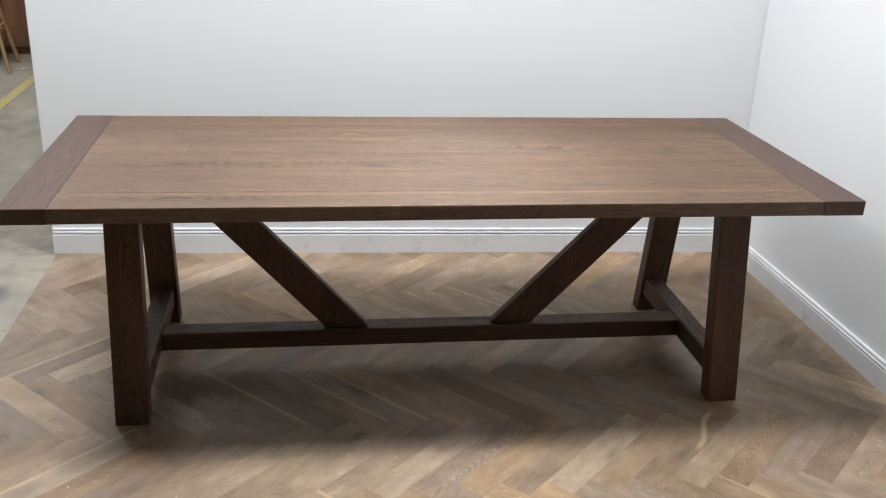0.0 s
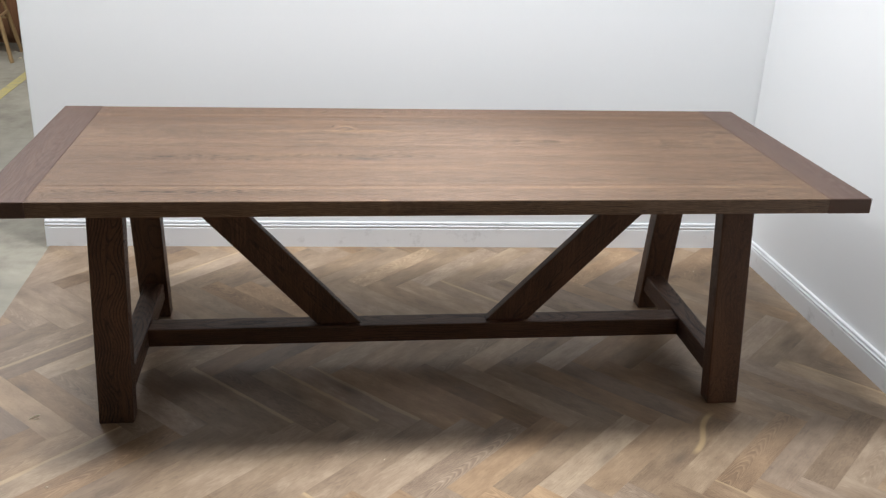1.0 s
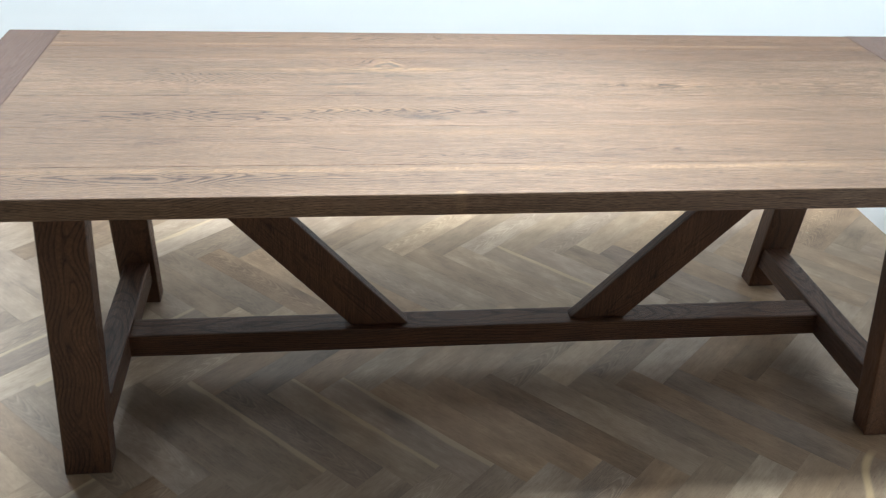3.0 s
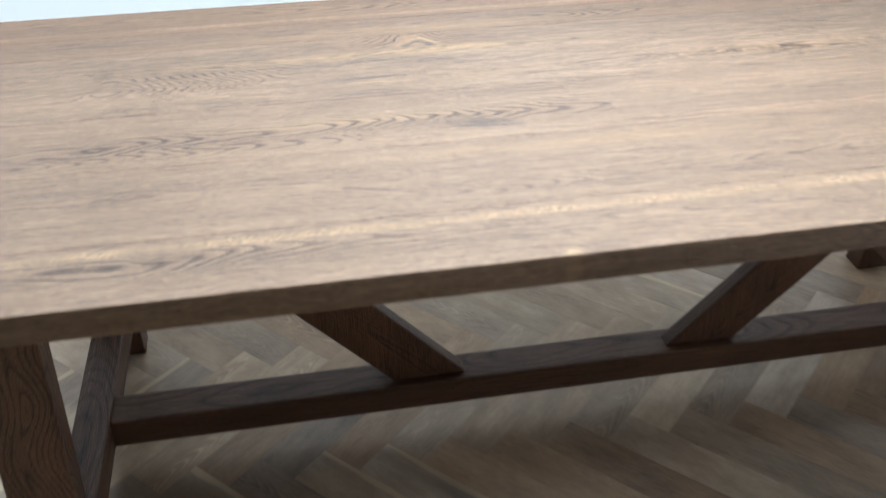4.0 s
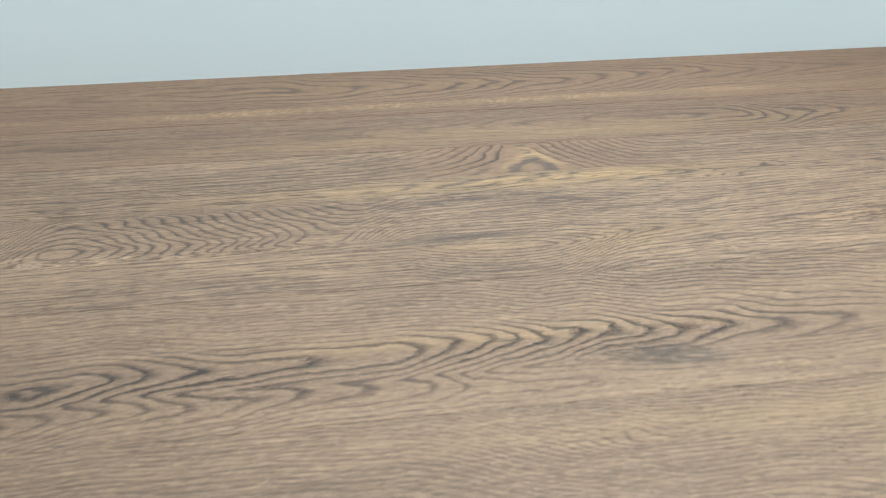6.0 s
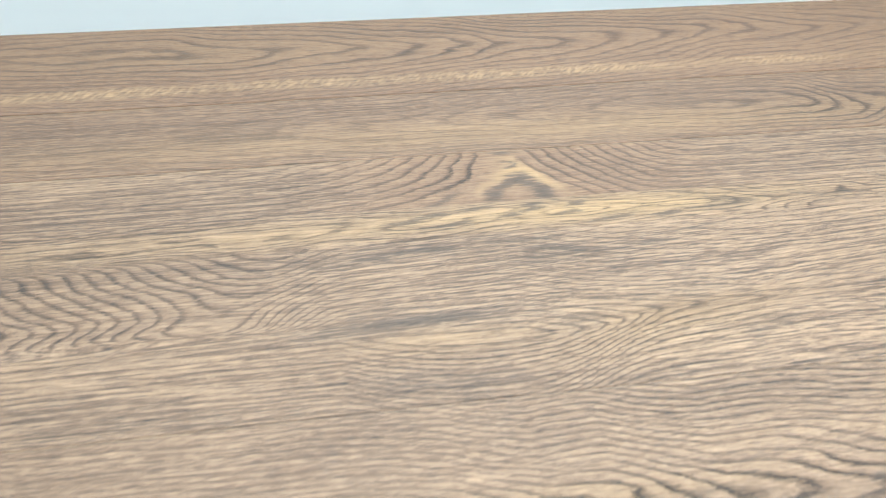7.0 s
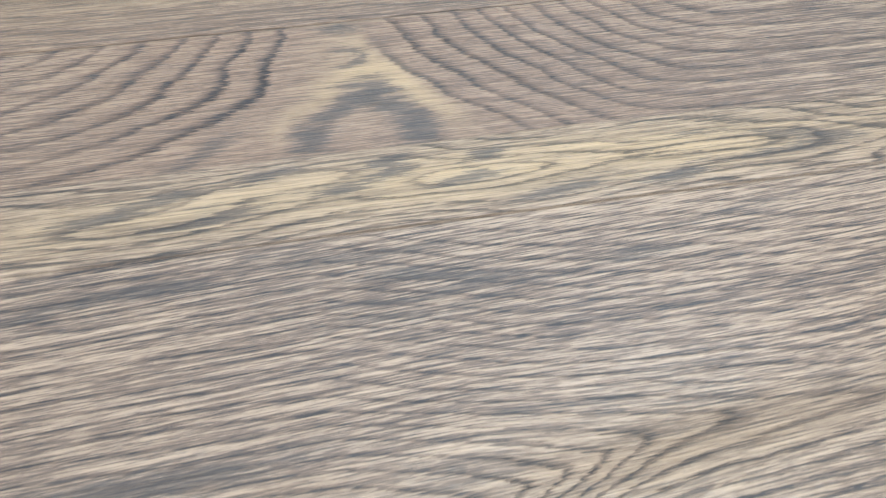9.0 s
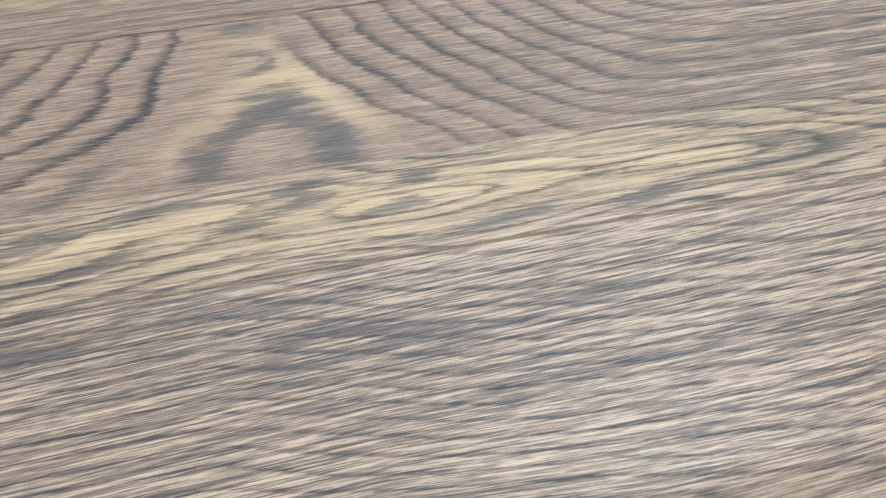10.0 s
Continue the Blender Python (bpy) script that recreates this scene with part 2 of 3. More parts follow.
FLOOR_OAK = floor_oak()
WALL_PAINT = painted("white_emulsion", (0.82, 0.835, 0.84), 0.62, 0.0)
TRIM_PAINT = painted("white_gloss_trim", (0.80, 0.82, 0.84), 0.38, 0.5)
# unseen shell and soffit, kept dark so that little light bounces back in
SHELL_PAINT = painted("unseen_shell_paint", (0.36, 0.35, 0.33), 0.75, 0.15)
SOFFIT = painted("unseen_dark_soffit", (0.10, 0.10, 0.10), 0.8, 0.0)
CONCRETE = concrete()
UNDERLAY = painted("dark_underlay", (0.05, 0.042, 0.035), 0.9, 0.0)
YELLOW = worn_paint("worn_yellow_floor_paint", (0.56, 0.48, 0.19), (0.36, 0.33, 0.24))
STOOL_WOOD = wood_plain("honey_beech", (0.50, 0.345, 0.175), (0.36, 0.23, 0.105), 0.45)
CABINET_WOOD = wood_plain("brown_walnut_veneer", (0.24, 0.115, 0.055), (0.13, 0.058, 0.028), 0.42)
CHIP = painted("pale_wood_splinter", (0.66, 0.56, 0.40), 0.7, 0.0)
HOUSING = painted("white_lamp_housing", (0.8, 0.8, 0.8), 0.5, 0.0)
lamp_glow = Nodes("lamp_diffuser")
lamp_glow.bsdf.inputs["Emission Color"].default_value = (1.0, 0.97, 0.92, 1)
lamp_glow.bsdf.inputs["Emission Strength"].default_value = 6.0
GLOW = lamp_glow.done((0.85, 0.85, 0.85), 0.5)


# ---- mesh helpers ----
def thing(name, place=(0, 0, 0), label="", category="", group="", kind=""):
    ob = new(name)
    ob.location = place
    ob.empty_display_size = 0.1
    return tagged(ob, label, category, group, kind)


def link_mesh(name, me, material, parent=None, label="", m=None):
    me.materials.append(material)
    ob = new(name, me)
    if m is not None:
        ob.matrix_basis = m
    if parent is not None:
        ob.parent = parent
    return tagged(ob, label)


def part(name, bm, material, parent=None, label="", m=None, smooth=False):
    me = bpy.data.meshes.new(name)
    bm.normal_update()
    bm.to_mesh(me)
    bm.free()
    if smooth:
        me.polygons.foreach_set("use_smooth", [True] * len(me.polygons))
    return link_mesh(name, me, material, parent, label, m)


def box(sx, sy, sz, bevel=0.0, segments=1, center=(0, 0, 0)):
    bm = bmesh.new()
    bmesh.ops.create_cube(bm, size=1.0, matrix=Matrix.Translation(center) @ Matrix.Diagonal((sx, sy, sz, 1)))
    if bevel:
        bmesh.ops.bevel(bm, geom=bm.edges[:], offset=bevel, segments=segments, affect="EDGES", profile=0.6)
    return bm


def tube(r0, r1, length, sides=12):
    bm = bmesh.new()
    bmesh.ops.create_cone(bm, cap_ends=True, segments=sides, radius1=r0, radius2=r1, depth=length)
    return bm


def waves(x, y, seed, count, kx, ky):
    """A smooth random field from sines."""
    rng = np.random.RandomState(seed)
    out = np.zeros_like(x)
    for _ in range(count):
        a, b, p = rng.normal(0, kx), rng.normal(0, ky), rng.uniform(0, 6.283)
        out += np.sin(a * x + b * y + p)
    return out / math.sqrt(count / 2)


def ticks(size, step, bevel):
    inner = size / 2 - bevel
    n = max(1, round(2 * inner / step))
    return np.r_[-size / 2, np.linspace(-inner, inner, n + 1), size / 2]


def timber(name, size, steps, bevel, fields, material, parent, m, label="", shape=None):
    """A board with softened edges, finely divided, along its own x. fields(x, y, z) gives ring, sap and stain."""
    axes = [ticks(s, d, bevel) for s, d in zip(size, steps)]
    quads, points, count = [], [], 0
    for axis in range(3):
        u, v = [a for a in range(3) if a != axis]
        for side in (0, -1):
            gu, gv = np.meshgrid(axes[u], axes[v], indexing="ij")
            p = np.zeros((gu.size, 3))
            p[:, u], p[:, v], p[:, axis] = gu.ravel(), gv.ravel(), axes[axis][side]
            i = np.arange(gu.size).reshape(gu.shape) + count
            q = np.stack([i[:-1, :-1], i[1:, :-1], i[1:, 1:], i[:-1, 1:]], -1).reshape(-1, 4)
            if (side == 0) != (axis == 1):
                q = q[:, ::-1]
            quads.append(q)
            points.append(p)
            count += gu.size
    p, q = np.concatenate(points), np.concatenate(quads)
    _, first, back = np.unique(np.round(p * 1e5).astype(np.int64), axis=0, return_index=True, return_inverse=True)
    p, q = p[first], back.reshape(-1)[q]
    flat = p.copy()
    core = np.clip(p, -np.array(size) / 2 + bevel, np.array(size) / 2 - bevel)
    off = p - core
    far = np.linalg.norm(off, axis=1, keepdims=True)
    p = np.where(far > bevel * 1.001, core + off / np.maximum(far, 1e-9) * bevel, p)
    made = dict(zip(("ring", "sap", "stain", "fleck", "bold", "flow", "warm", "calm"), fields(*flat.T)))
    if shape is not None:
        p = shape(p)
    me = bpy.data.meshes.new(name)
    me.from_pydata(p.tolist(), [], q.tolist())
    for key, values in made.items():
        me.attributes.new(key, "FLOAT", "POINT").data.foreach_set("value", np.ascontiguousarray(values, dtype=np.float32))
    me.polygons.foreach_set("use_smooth", np.ones(len(me.polygons), dtype=bool))
    me.update()
    return link_mesh(name, me, material, parent, label, m)


def sprawl(x, y, seed):
    """How ring lines of sawn oak waver, in rings."""
    return (0.6 * waves(x, y, seed, 10, 4, 22) + 0.13 * waves(x, y, seed + 1, 18, 22, 90)
            + 0.06 * waves(x, y, seed + 2, 24, 80, 260))


def hump(x, y, u, v, su, sv):
    return np.exp(-((x - u) / su) ** 2 - ((y - v) / sv) ** 2)


def log_fields(seed, pitch, pith, drift=0.01, wander=5, strong=0.7):
    """Rings of a beam cut from a log whose pith runs at pith (y, z)."""
    def fields(x, y, z):
        py = pith[0] + drift * waves(x, 0 * x, seed + 5, 5, wander, 1)
        pz = pith[1] + drift * waves(x, 0 * x, seed + 6, 5, wander, 1)
        r = np.sqrt((y - py) ** 2 + (z - pz) ** 2) / pitch + 0.5 * sprawl(x, y + z, seed)
        return r, 0.25 * np.clip(waves(x, y + z, seed + 9, 8, 6, 60) - 0.6, 0, 1), 0.3 * np.clip(waves(x, y - z, seed + 12, 8, 5, 40) - 0.8, 0, 1), 0 * x, 0 * x + strong
    return fields


# ---- structure ----
def slab(name, x0, x1, y0, y1, z0, z1, material, label, category, bevel=0.0, turn=0.0, pivot=None):
    c = ((x0 + x1) / 2, (y0 + y1) / 2, (z0 + z1) / 2)
    ob = part(name, box(x1 - x0, y1 - y0, z1 - z0, bevel), material, m=pose(*c))
    if turn:
        p = Matrix.Translation(pivot)
        ob.matrix_basis = p @ pose(0, 0, 0, 0, 0, turn) @ p.inverted() @ pose(*c)
    return tagged(ob, label, category, kind="structure")


WALL_TURN = -2.1
CORNER = (2.828, 1.50)
slab("ground", -9, 7, -7, 10, -0.3, -0.013, CONCRETE, "worn grey concrete warehouse floor", "floor")
slab("wall_back", CORNER[0] - 3.125, CORNER[0] + 0.1, CORNER[1], CORNER[1] + 0.1, -0.013, 2.7, WALL_PAINT,
     "plain white painted partition wall", "wall", 0.003, WALL_TURN, (*CORNER, 0))
slab("wall_side", CORNER[0], CORNER[0] + 0.1, -3.2, CORNER[1] - 0.004, -0.013, 2.7, WALL_PAINT,
     "plain white painted side wall", "wall", 0.003)
# ceiling and outer walls are never in view; added to close the room
slab("ceiling", -9, 7, -7, 10, CEILING, CEILING + 0.1, SOFFIT, "unseen dark grey ceiling added to close the room", "ceiling")
for nm, a in (("wall_north", (-9, 7, 9.9, 10)), ("wall_south", (-9, 7, -7, -6.9)), ("wall_west", (-9, -8.9, -6.9, 9.9)),
              ("wall_east", (6.9, 7, -6.9, 9.9))):
    slab(nm, *a, -0.013, CEILING, SHELL_PAINT, "plain warehouse wall far off", "wall")


def baseboard(name, length, m):
    """A moulded skirting: flat board, groove and rounded cap, along its own x, back at y = 0."""
    prof = [(0, 0), (-0.018, 0), (-0.018, 0.086), (-0.0165, 0.088), (-0.013, 0.0895), (-0.013, 0.0935), (-0.0175, 0.0955),
            (-0.018, 0.099), (-0.0165, 0.1015), (-0.009, 0.1025), (-0.008, 0.106), (-0.0125, 0.109), (-0.011, 0.115), (-0.005, 0.117), (0, 0.117)]
    bm = bmesh.new()
    a = [bm.verts.new((0, y, z)) for y, z in prof]
    b = [bm.verts.new((length, y, z)) for y, z in prof]
    for i in range(len(prof)):
        j = (i + 1) % len(prof)
        bm.faces.new((a[i], a[j], b[j], b[i]))
    bm.faces.new(a[::-1])
    bm.faces.new(b)
    bmesh.ops.recalc_face_normals(bm, faces=bm.faces[:])
    return tagged(part(name, bm, TRIM_PAINT, m=m), "scuffed white moulded skirting board along the wall", "baseboard", kind="structure")


corner_m = pose(CORNER[0], CORNER[1] - 0.001, 0, 0, 0, WALL_TURN)
baseboard("baseboard", 3.12, corner_m @ pose(-3.122, 0, 0))
baseboard("baseboard", 4.6, pose(CORNER[0] - 0.001, CORNER[1] - 0.021, 0, 0, 0, -90) @ Matrix.Diagonal((1, 1, 0.89, 1)))


# ---- the table ----
LONG, DEEP, HIGH, THICK, END = 2.486, 1.02, 0.77, 0.044, 0.13
table = thing("dining_table", (LONG / 2, DEEP / 2, 0), "dark brown oak trestle dining table with breadboard ends on parquet", "table")
AT = Matrix.Translation((-LONG / 2, -DEEP / 2, 0))


def plank_fields(y0, y1, seed, law):
    """Brings local board metres to the table's metres for a law of rings."""
    def fields(x, y, z):
        X, Y = x + LONG / 2, y + (y0 + y1) / 2
        depth = THICK / 2 - z
        rim = np.where(np.abs(y) > (y1 - y0) / 2 - 0.0005, depth, 0)
        ring, *rest = law(X, Y)
        return ring + sprawl(X, Y, seed) + rim / 0.0055, *rest
    return fields


def chain(x, y, axis, rings, pitch, blunt, reach=0.02, fine=0.018):
    """Nested arrowheads along a line: rings gives, along the board, how many rings have been crossed on the line.
    Past reach the grain runs straight and fine."""
    a = np.interp(x, *zip(*axis)) + 0.002 * np.sin(x * 41)
    d = np.interp(x, *zip(*rings))
    out = np.abs(y - a) - reach
    return d + (np.sqrt((y - a) ** 2 + blunt ** 2) - blunt) / pitch + (np.sqrt(out ** 2 + 0.005 ** 2) + out) / 2 / fine


def soft_min(a, b, w=0.8):
    return -w * np.log(np.exp(-a / w) + np.exp(-b / w))


def rise(x, at, width):
    return 1 / (1 + np.exp(-np.clip((x - at) / width, -40, 40)))


def law_front(x, y):
    r = chain(x, y, [(0.13, 0.092), (0.43, 0.085), (0.53, 0.075), (0.62, 0.088), (0.74, 0.092), (1.1, 0.082), (2.4, 0.07)],
              [(0.13, 5), (0.30, 1.6), (0.356, 1.0), (0.43, 0.65), (0.504, 1.0), (0.533, 2), (0.58, 3), (0.623, 4), (0.665, 5), (0.741, 6), (0.85, 7),
               (1.1, 8.6), (1.8, 5.5), (2.3, 9)], 0.009, 0.009, 0.028)
    stain = 0.5 * hump(x, y, 1.12, 0.02, 0.05, 0.012) + 0.4 * hump(x, y, 0.75, 0.06, 0.3, 0.015)
    bold = 0.45 + 1.0 * hump(x, y, 0.52, 0.08, 0.22, 0.03)
    return r, 0.9 * hump(x, y, 1.066, 0.007, 0.010, 0.006), stain, 0.95 * np.exp(-((y - 0.112) / 0.010) ** 4) * np.clip(0.85 + 0.3 * waves(x, y, 76, 12, 24, 60), 0.5, 1.2) + 2.0 * hump(x, y, 1.066, 0.007, 0.010, 0.006), bold, 0 * x, 0 * x, 0.35 + 0.3 * hump(x, y, 0.5, 0.08, 0.3, 0.05)


def law_second(x, y):
    r = chain(x, y, [(0.13, 0.26), (0.5, 0.25), (0.75, 0.235), (0.93, 0.185), (1.0, 0.172), (1.08, 0.181), (1.2, 0.182), (1.6, 0.20), (2.4, 0.16)],
              [(0.13, 3), (0.5, 0.5), (0.8, 0), (0.93, 1), (1.0, 2), (1.04, 3), (1.08, 4), (1.118, 5), (1.16, 6), (1.25, 7), (1.6, 4), (2.3, 9)], 0.0075, 0.008, 0.035)
    r += 2.2 * hump(x, y, 0.96, 0.279, 0.05, 0.012)
    bold = 0.42 + 0.2 * hump(x, y, 1.02, 0.18, 0.15, 0.03) + 0.4 * hump(x, y, 0.95, 0.281, 0.16, 0.010)
    return r, 0.3 * hump(x, y, 1.2, 0.3, 0.3, 0.02), 0.3 * hump(x, y, 0.5, 0.2, 0.4, 0.04), 0 * x, bold, 0 * x, 0 * x, 0 * x + 0.45


def law_third(x, y):
    upper = chain(x, y, [(0.13, 0.40), (0.43, 0.410), (0.50, 0.418), (0.56, 0.421), (0.62, 0.416), (0.78, 0.418), (0.87, 0.428), (0.93, 0.420),
                         (0.98, 0.430), (1.06, 0.418), (1.3, 0.415), (1.7, 0.43), (2.4, 0.41)],
                  [(0.13, 4), (0.34, 1.0), (0.43, 0.35), (0.485, 1.0), (0.52, 2), (0.55, 3), (0.60, 4), (0.70, 4.6), (0.775, 5.0), (0.807, 6), (0.845, 7),
                   (0.872, 8), (0.90, 9), (0.932, 10), (0.97, 11), (1.011, 12), (1.06, 13), (1.13, 14), (1.214, 15), (1.305, 16), (1.5, 17), (2.3, 12)],
                  0.0090, 0.011, 0.026)
    lower = chain(x, y, [(0.13, 0.36), (0.395, 0.367), (0.48, 0.374), (0.62, 0.371), (0.70, 0.378), (0.80, 0.368), (1.1, 0.35), (2.4, 0.37)],
                  [(0.13, 2), (0.34, 3), (0.395, 4), (0.44, 5), (0.482, 6), (0.53, 7), (0.573, 8), (0.619, 9), (0.678, 10), (0.738, 11), (0.797, 12),
                   (0.82, 13), (0.84, 14), (1.0, 15), (2.3, 12)], 0.0085, 0.010, 0.018)
    r = soft_min(upper, lower - 4.0, 0.3)
    r -= 15 * (x - 1.05) * rise(y, 0.458, 0.006) * np.exp(-((x - 1.08) / 0.22) ** 2)
    patch = np.exp(-(((x - 1.035) / 0.062) ** 2 + ((y - 0.386 + 0.15 * (x - 1.035)) / 0.0165) ** 2) ** 2)
    stain = 1.3 * patch * np.clip(0.85 + 0.3 * waves(x, y, 72, 20, 160, 420), 0, 1.3)
    for u, v in ((0.882, 0.425), (0.918, 0.415), (0.963, 0.427), (1.003, 0.420), (1.05, 0.428), (1.103, 0.415), (1.173, 0.423), (1.292, 0.419), (1.358, 0.418), (0.69, 0.412)):
        stain += 0.9 * hump(x, y, u, v, 0.016, 0.0035)
    stain += 0.5 * hump(x, y, 0.535, 0.418, 0.02, 0.008) + 0.4 * hump(x, y, 0.82, 0.43, 0.02, 0.006) + 0.4 * hump(x, y, 1.65, 0.40, 0.12, 0.03)
    bold = 0.38 + 1.0 * hump(x, y, 0.55, 0.400, 0.26, 0.035) + 1.3 * hump(x, y, 1.00, 0.42, 0.24, 0.022) + 0.42 * rise(y, 0.465, 0.006) * np.exp(-((x - 1.10) / 0.25) ** 2)
    return r, 0.5 * hump(x, y, 0.85, 0.432, 0.2, 0.012), stain, 0 * x, bold, 0 * x, 0 * x, 0.35 + 0.4 * np.exp(-((y - 0.40) / 0.04) ** 4)


def both(p, q, c):
    """Rings that run along p where p is small and along q where q is small, in one round bend."""
    return (p + q - np.sqrt((p - q) ** 2 + 4 * c)) / 2


def either(p, q, c):
    """Rings that run along the larger of p and q, in one round bend."""
    return (p + q + np.sqrt((p - q) ** 2 + 4 * c)) / 2


def law_fourth(x, y):
    # arrowheads pointing along the board: a tight upper flank, and a lower one that steps steeply up, past shallow bowls
    a = np.interp(x, *zip((0.13, 0.545), (0.6, 0.570), (0.8, 0.591), (0.95, 0.590), (1.0, 0.582), (1.05, 0.583), (1.2, 0.595), (1.4, 0.612), (2.4, 0.66)))
    d = np.interp(x, *zip((0.13, -5), (0.6, -2.6), (0.8, -1.6), (0.95, -0.6), (1.0, 0), (1.022, 1), (1.052, 2), (1.082, 3), (1.115, 4), (1.143, 5),
                          (1.175, 6), (1.23, 7), (1.34, 8), (1.6, 9.5), (1.9, 7), (2.15, 9), (2.4, 8)))
    step = 0.034 * np.tanh((x - 1.034 - 0.8 * (y - 0.58)) / 0.036) + 1.6 * np.clip(0.925 - x, 0, 0.12) ** 2 + 0.10 * np.clip(x - 1.1, 0, 2)
    pitch = 0.0058 + 0.0024 * rise(x, 0.98, 0.02)
    r = either(d + (y - a) / 0.0056, 1.4 + (step - y + 0.582) / pitch, 0.25)
    flow = np.tanh((y - a) / 0.010) * 0.0030 * np.clip(d, -1, 7) * hump(x, y, 1.07, 0.585, 0.16, 0.045) - 0.05 * (x - 0.9) * rise(y, 0.59, 0.008)
    # a patch cut along the rings, where they open into broad slanting ripples
    ripple = 57 * (x - 0.45) + 70 * np.sqrt((y - 0.625) ** 2 + 0.005 ** 2) - 3 + 0.3 * waves(x, y, 71, 12, 30, 60) + 0.15 * np.sin(y * 230)
    w = rise(x, 0.37, 0.025) * rise(0.755 + 0.3 * (y - 0.61) - x, 0, 0.022) * rise(y, 0.600 + 0.01 * (0.6 - x), 0.0022) * rise(0.688 - y, 0, 0.003)
    r = r + w * (ripple - r)
    bowl = rise(0.592 - y, 0, 0.004) * np.exp(-((x - 0.93) / 0.17) ** 4)
    mottle = np.clip(0.7 + 0.8 * waves(x, y, 66, 30, 45, 650), 0, 1.5)
    stain = (0.6 * hump(x, y, 0.885, 0.539, 0.065, 0.013) + 0.25 * hump(x, y, 0.82, 0.545, 0.05, 0.012)) * np.clip(0.9 + 0.3 * waves(x, y, 67, 20, 60, 700), 0, 1.3)
    stain += 1.2 * hump(x, y - 0.03 * (x - 0.87), 0.865, 0.599, 0.085, 0.0055) + 0.35 * hump(x, y, 0.865, 0.606, 0.07, 0.013) + 0.45 * hump(x, y, 0.79, 0.589, 0.05, 0.006)
    stain += mottle * (1.0 * hump(x, y, 0.925, 0.677, 0.075, 0.0075) + 1.05 * hump(x, y + 0.12 * (x - 1.0), 1.0, 0.664, 0.042, 0.0075)
                       + 1.0 * hump(x, y - 0.22 * (x - 1.1), 1.10, 0.668, 0.045, 0.0075) + 0.8 * hump(x, y, 0.975, 0.652, 0.03, 0.005)
                       + 0.6 * hump(x, y - 0.1 * (x - 0.82), 0.82, 0.665, 0.06, 0.0075))
    stain += 0.55 * hump(x, y, 0.985, 0.586, 0.022, 0.007) + 0.7 * hump(x, y + 0.5 * (x - 1.09), 1.09, 0.601, 0.016, 0.005) + 0.6 * hump(x, y + 0.4 * (x - 1.14), 1.14, 0.597, 0.014, 0.005)
    stain += 0.4 * hump(x, y, 0.50, 0.555, 0.12, 0.02)
    bold = 0.5 + 0.3 * w + 0.5 * hump(x, y, 1.05, 0.575, 0.12, 0.035) + 0.35 * bowl
    sap = 0.3 * hump(x, y, 1.06, 0.575, 0.09, 0.03) + 0.35 * hump(x, y, 0.885, 0.579, 0.06, 0.012)
    return r, sap, stain, 0 * x, bold, flow * (1 - w), 0 * x, 0.05 + 0.5 * w + 0.4 * bowl


EDGE = 0.7235


def law_band(x, y):
    """The pale sapwood stave with long dark dashes and one loop drawn out along it."""
    band = chain(x, y, [(0.13, 0.70), (0.75, 0.704), (1.0, 0.709), (1.18, 0.703), (2.4, 0.70)],
                 [(0.13, 2), (0.7, 0.2), (0.95, 0.7), (1.03, 1.3), (1.10, 2.2), (1.16, 3.2), (1.19, 4), (1.3, 6), (2.3, 3)], 0.0055, 0.003, 0.012)
    band += 0.4 * waves(x, y, 63, 20, 26, 190)
    sap = 1.1 * hump(x, y, 1.06, 0.708, 0.16, 0.014) + 0.5 * hump(x, y, 0.80, 0.702, 0.25, 0.014)
    stain = 0.5 * np.clip(waves(x, y, 64, 24, 45, 800) - 0.3, 0, 1) * hump(x, y, 0.97, 0.708, 0.20, 0.014)
    for u, v, su in ((0.897, 0.713, 0.013), (0.936, 0.7175, 0.013), (0.965, 0.706, 0.009), (0.987, 0.712, 0.009), (0.986, 0.7185, 0.008),
                     (1.017, 0.705, 0.013), (1.027, 0.716, 0.008), (1.054, 0.6945, 0.018), (1.105, 0.6945, 0.014), (0.91, 0.700, 0.02), (0.87, 0.7065, 0.015)):
        stain += 1.5 * hump(x, y - 0.10 * (x - u), u, v, 1.2 * su, 0.0027)
    for end, half, depth in ((1.177, 0.0080, 1.15), (1.26, 0.0120, 0.6)):
        loop = np.sqrt((np.clip(x - end + 0.127, 0, 1) / 0.127) ** 2 + ((y - 0.7045 + 0.05 * (x - 1.15)) / half) ** 2)
        stain += depth * rise(x, end - 0.06, 0.015) * np.exp(-((loop - 1) / 0.16) ** 2)
    return band, sap, stain, 0 * x, 0.75 + 0.3 * hump(x, y, 1.0, 0.708, 0.16, 0.014), 0 * x, 0 * x, 0 * x + 0.25


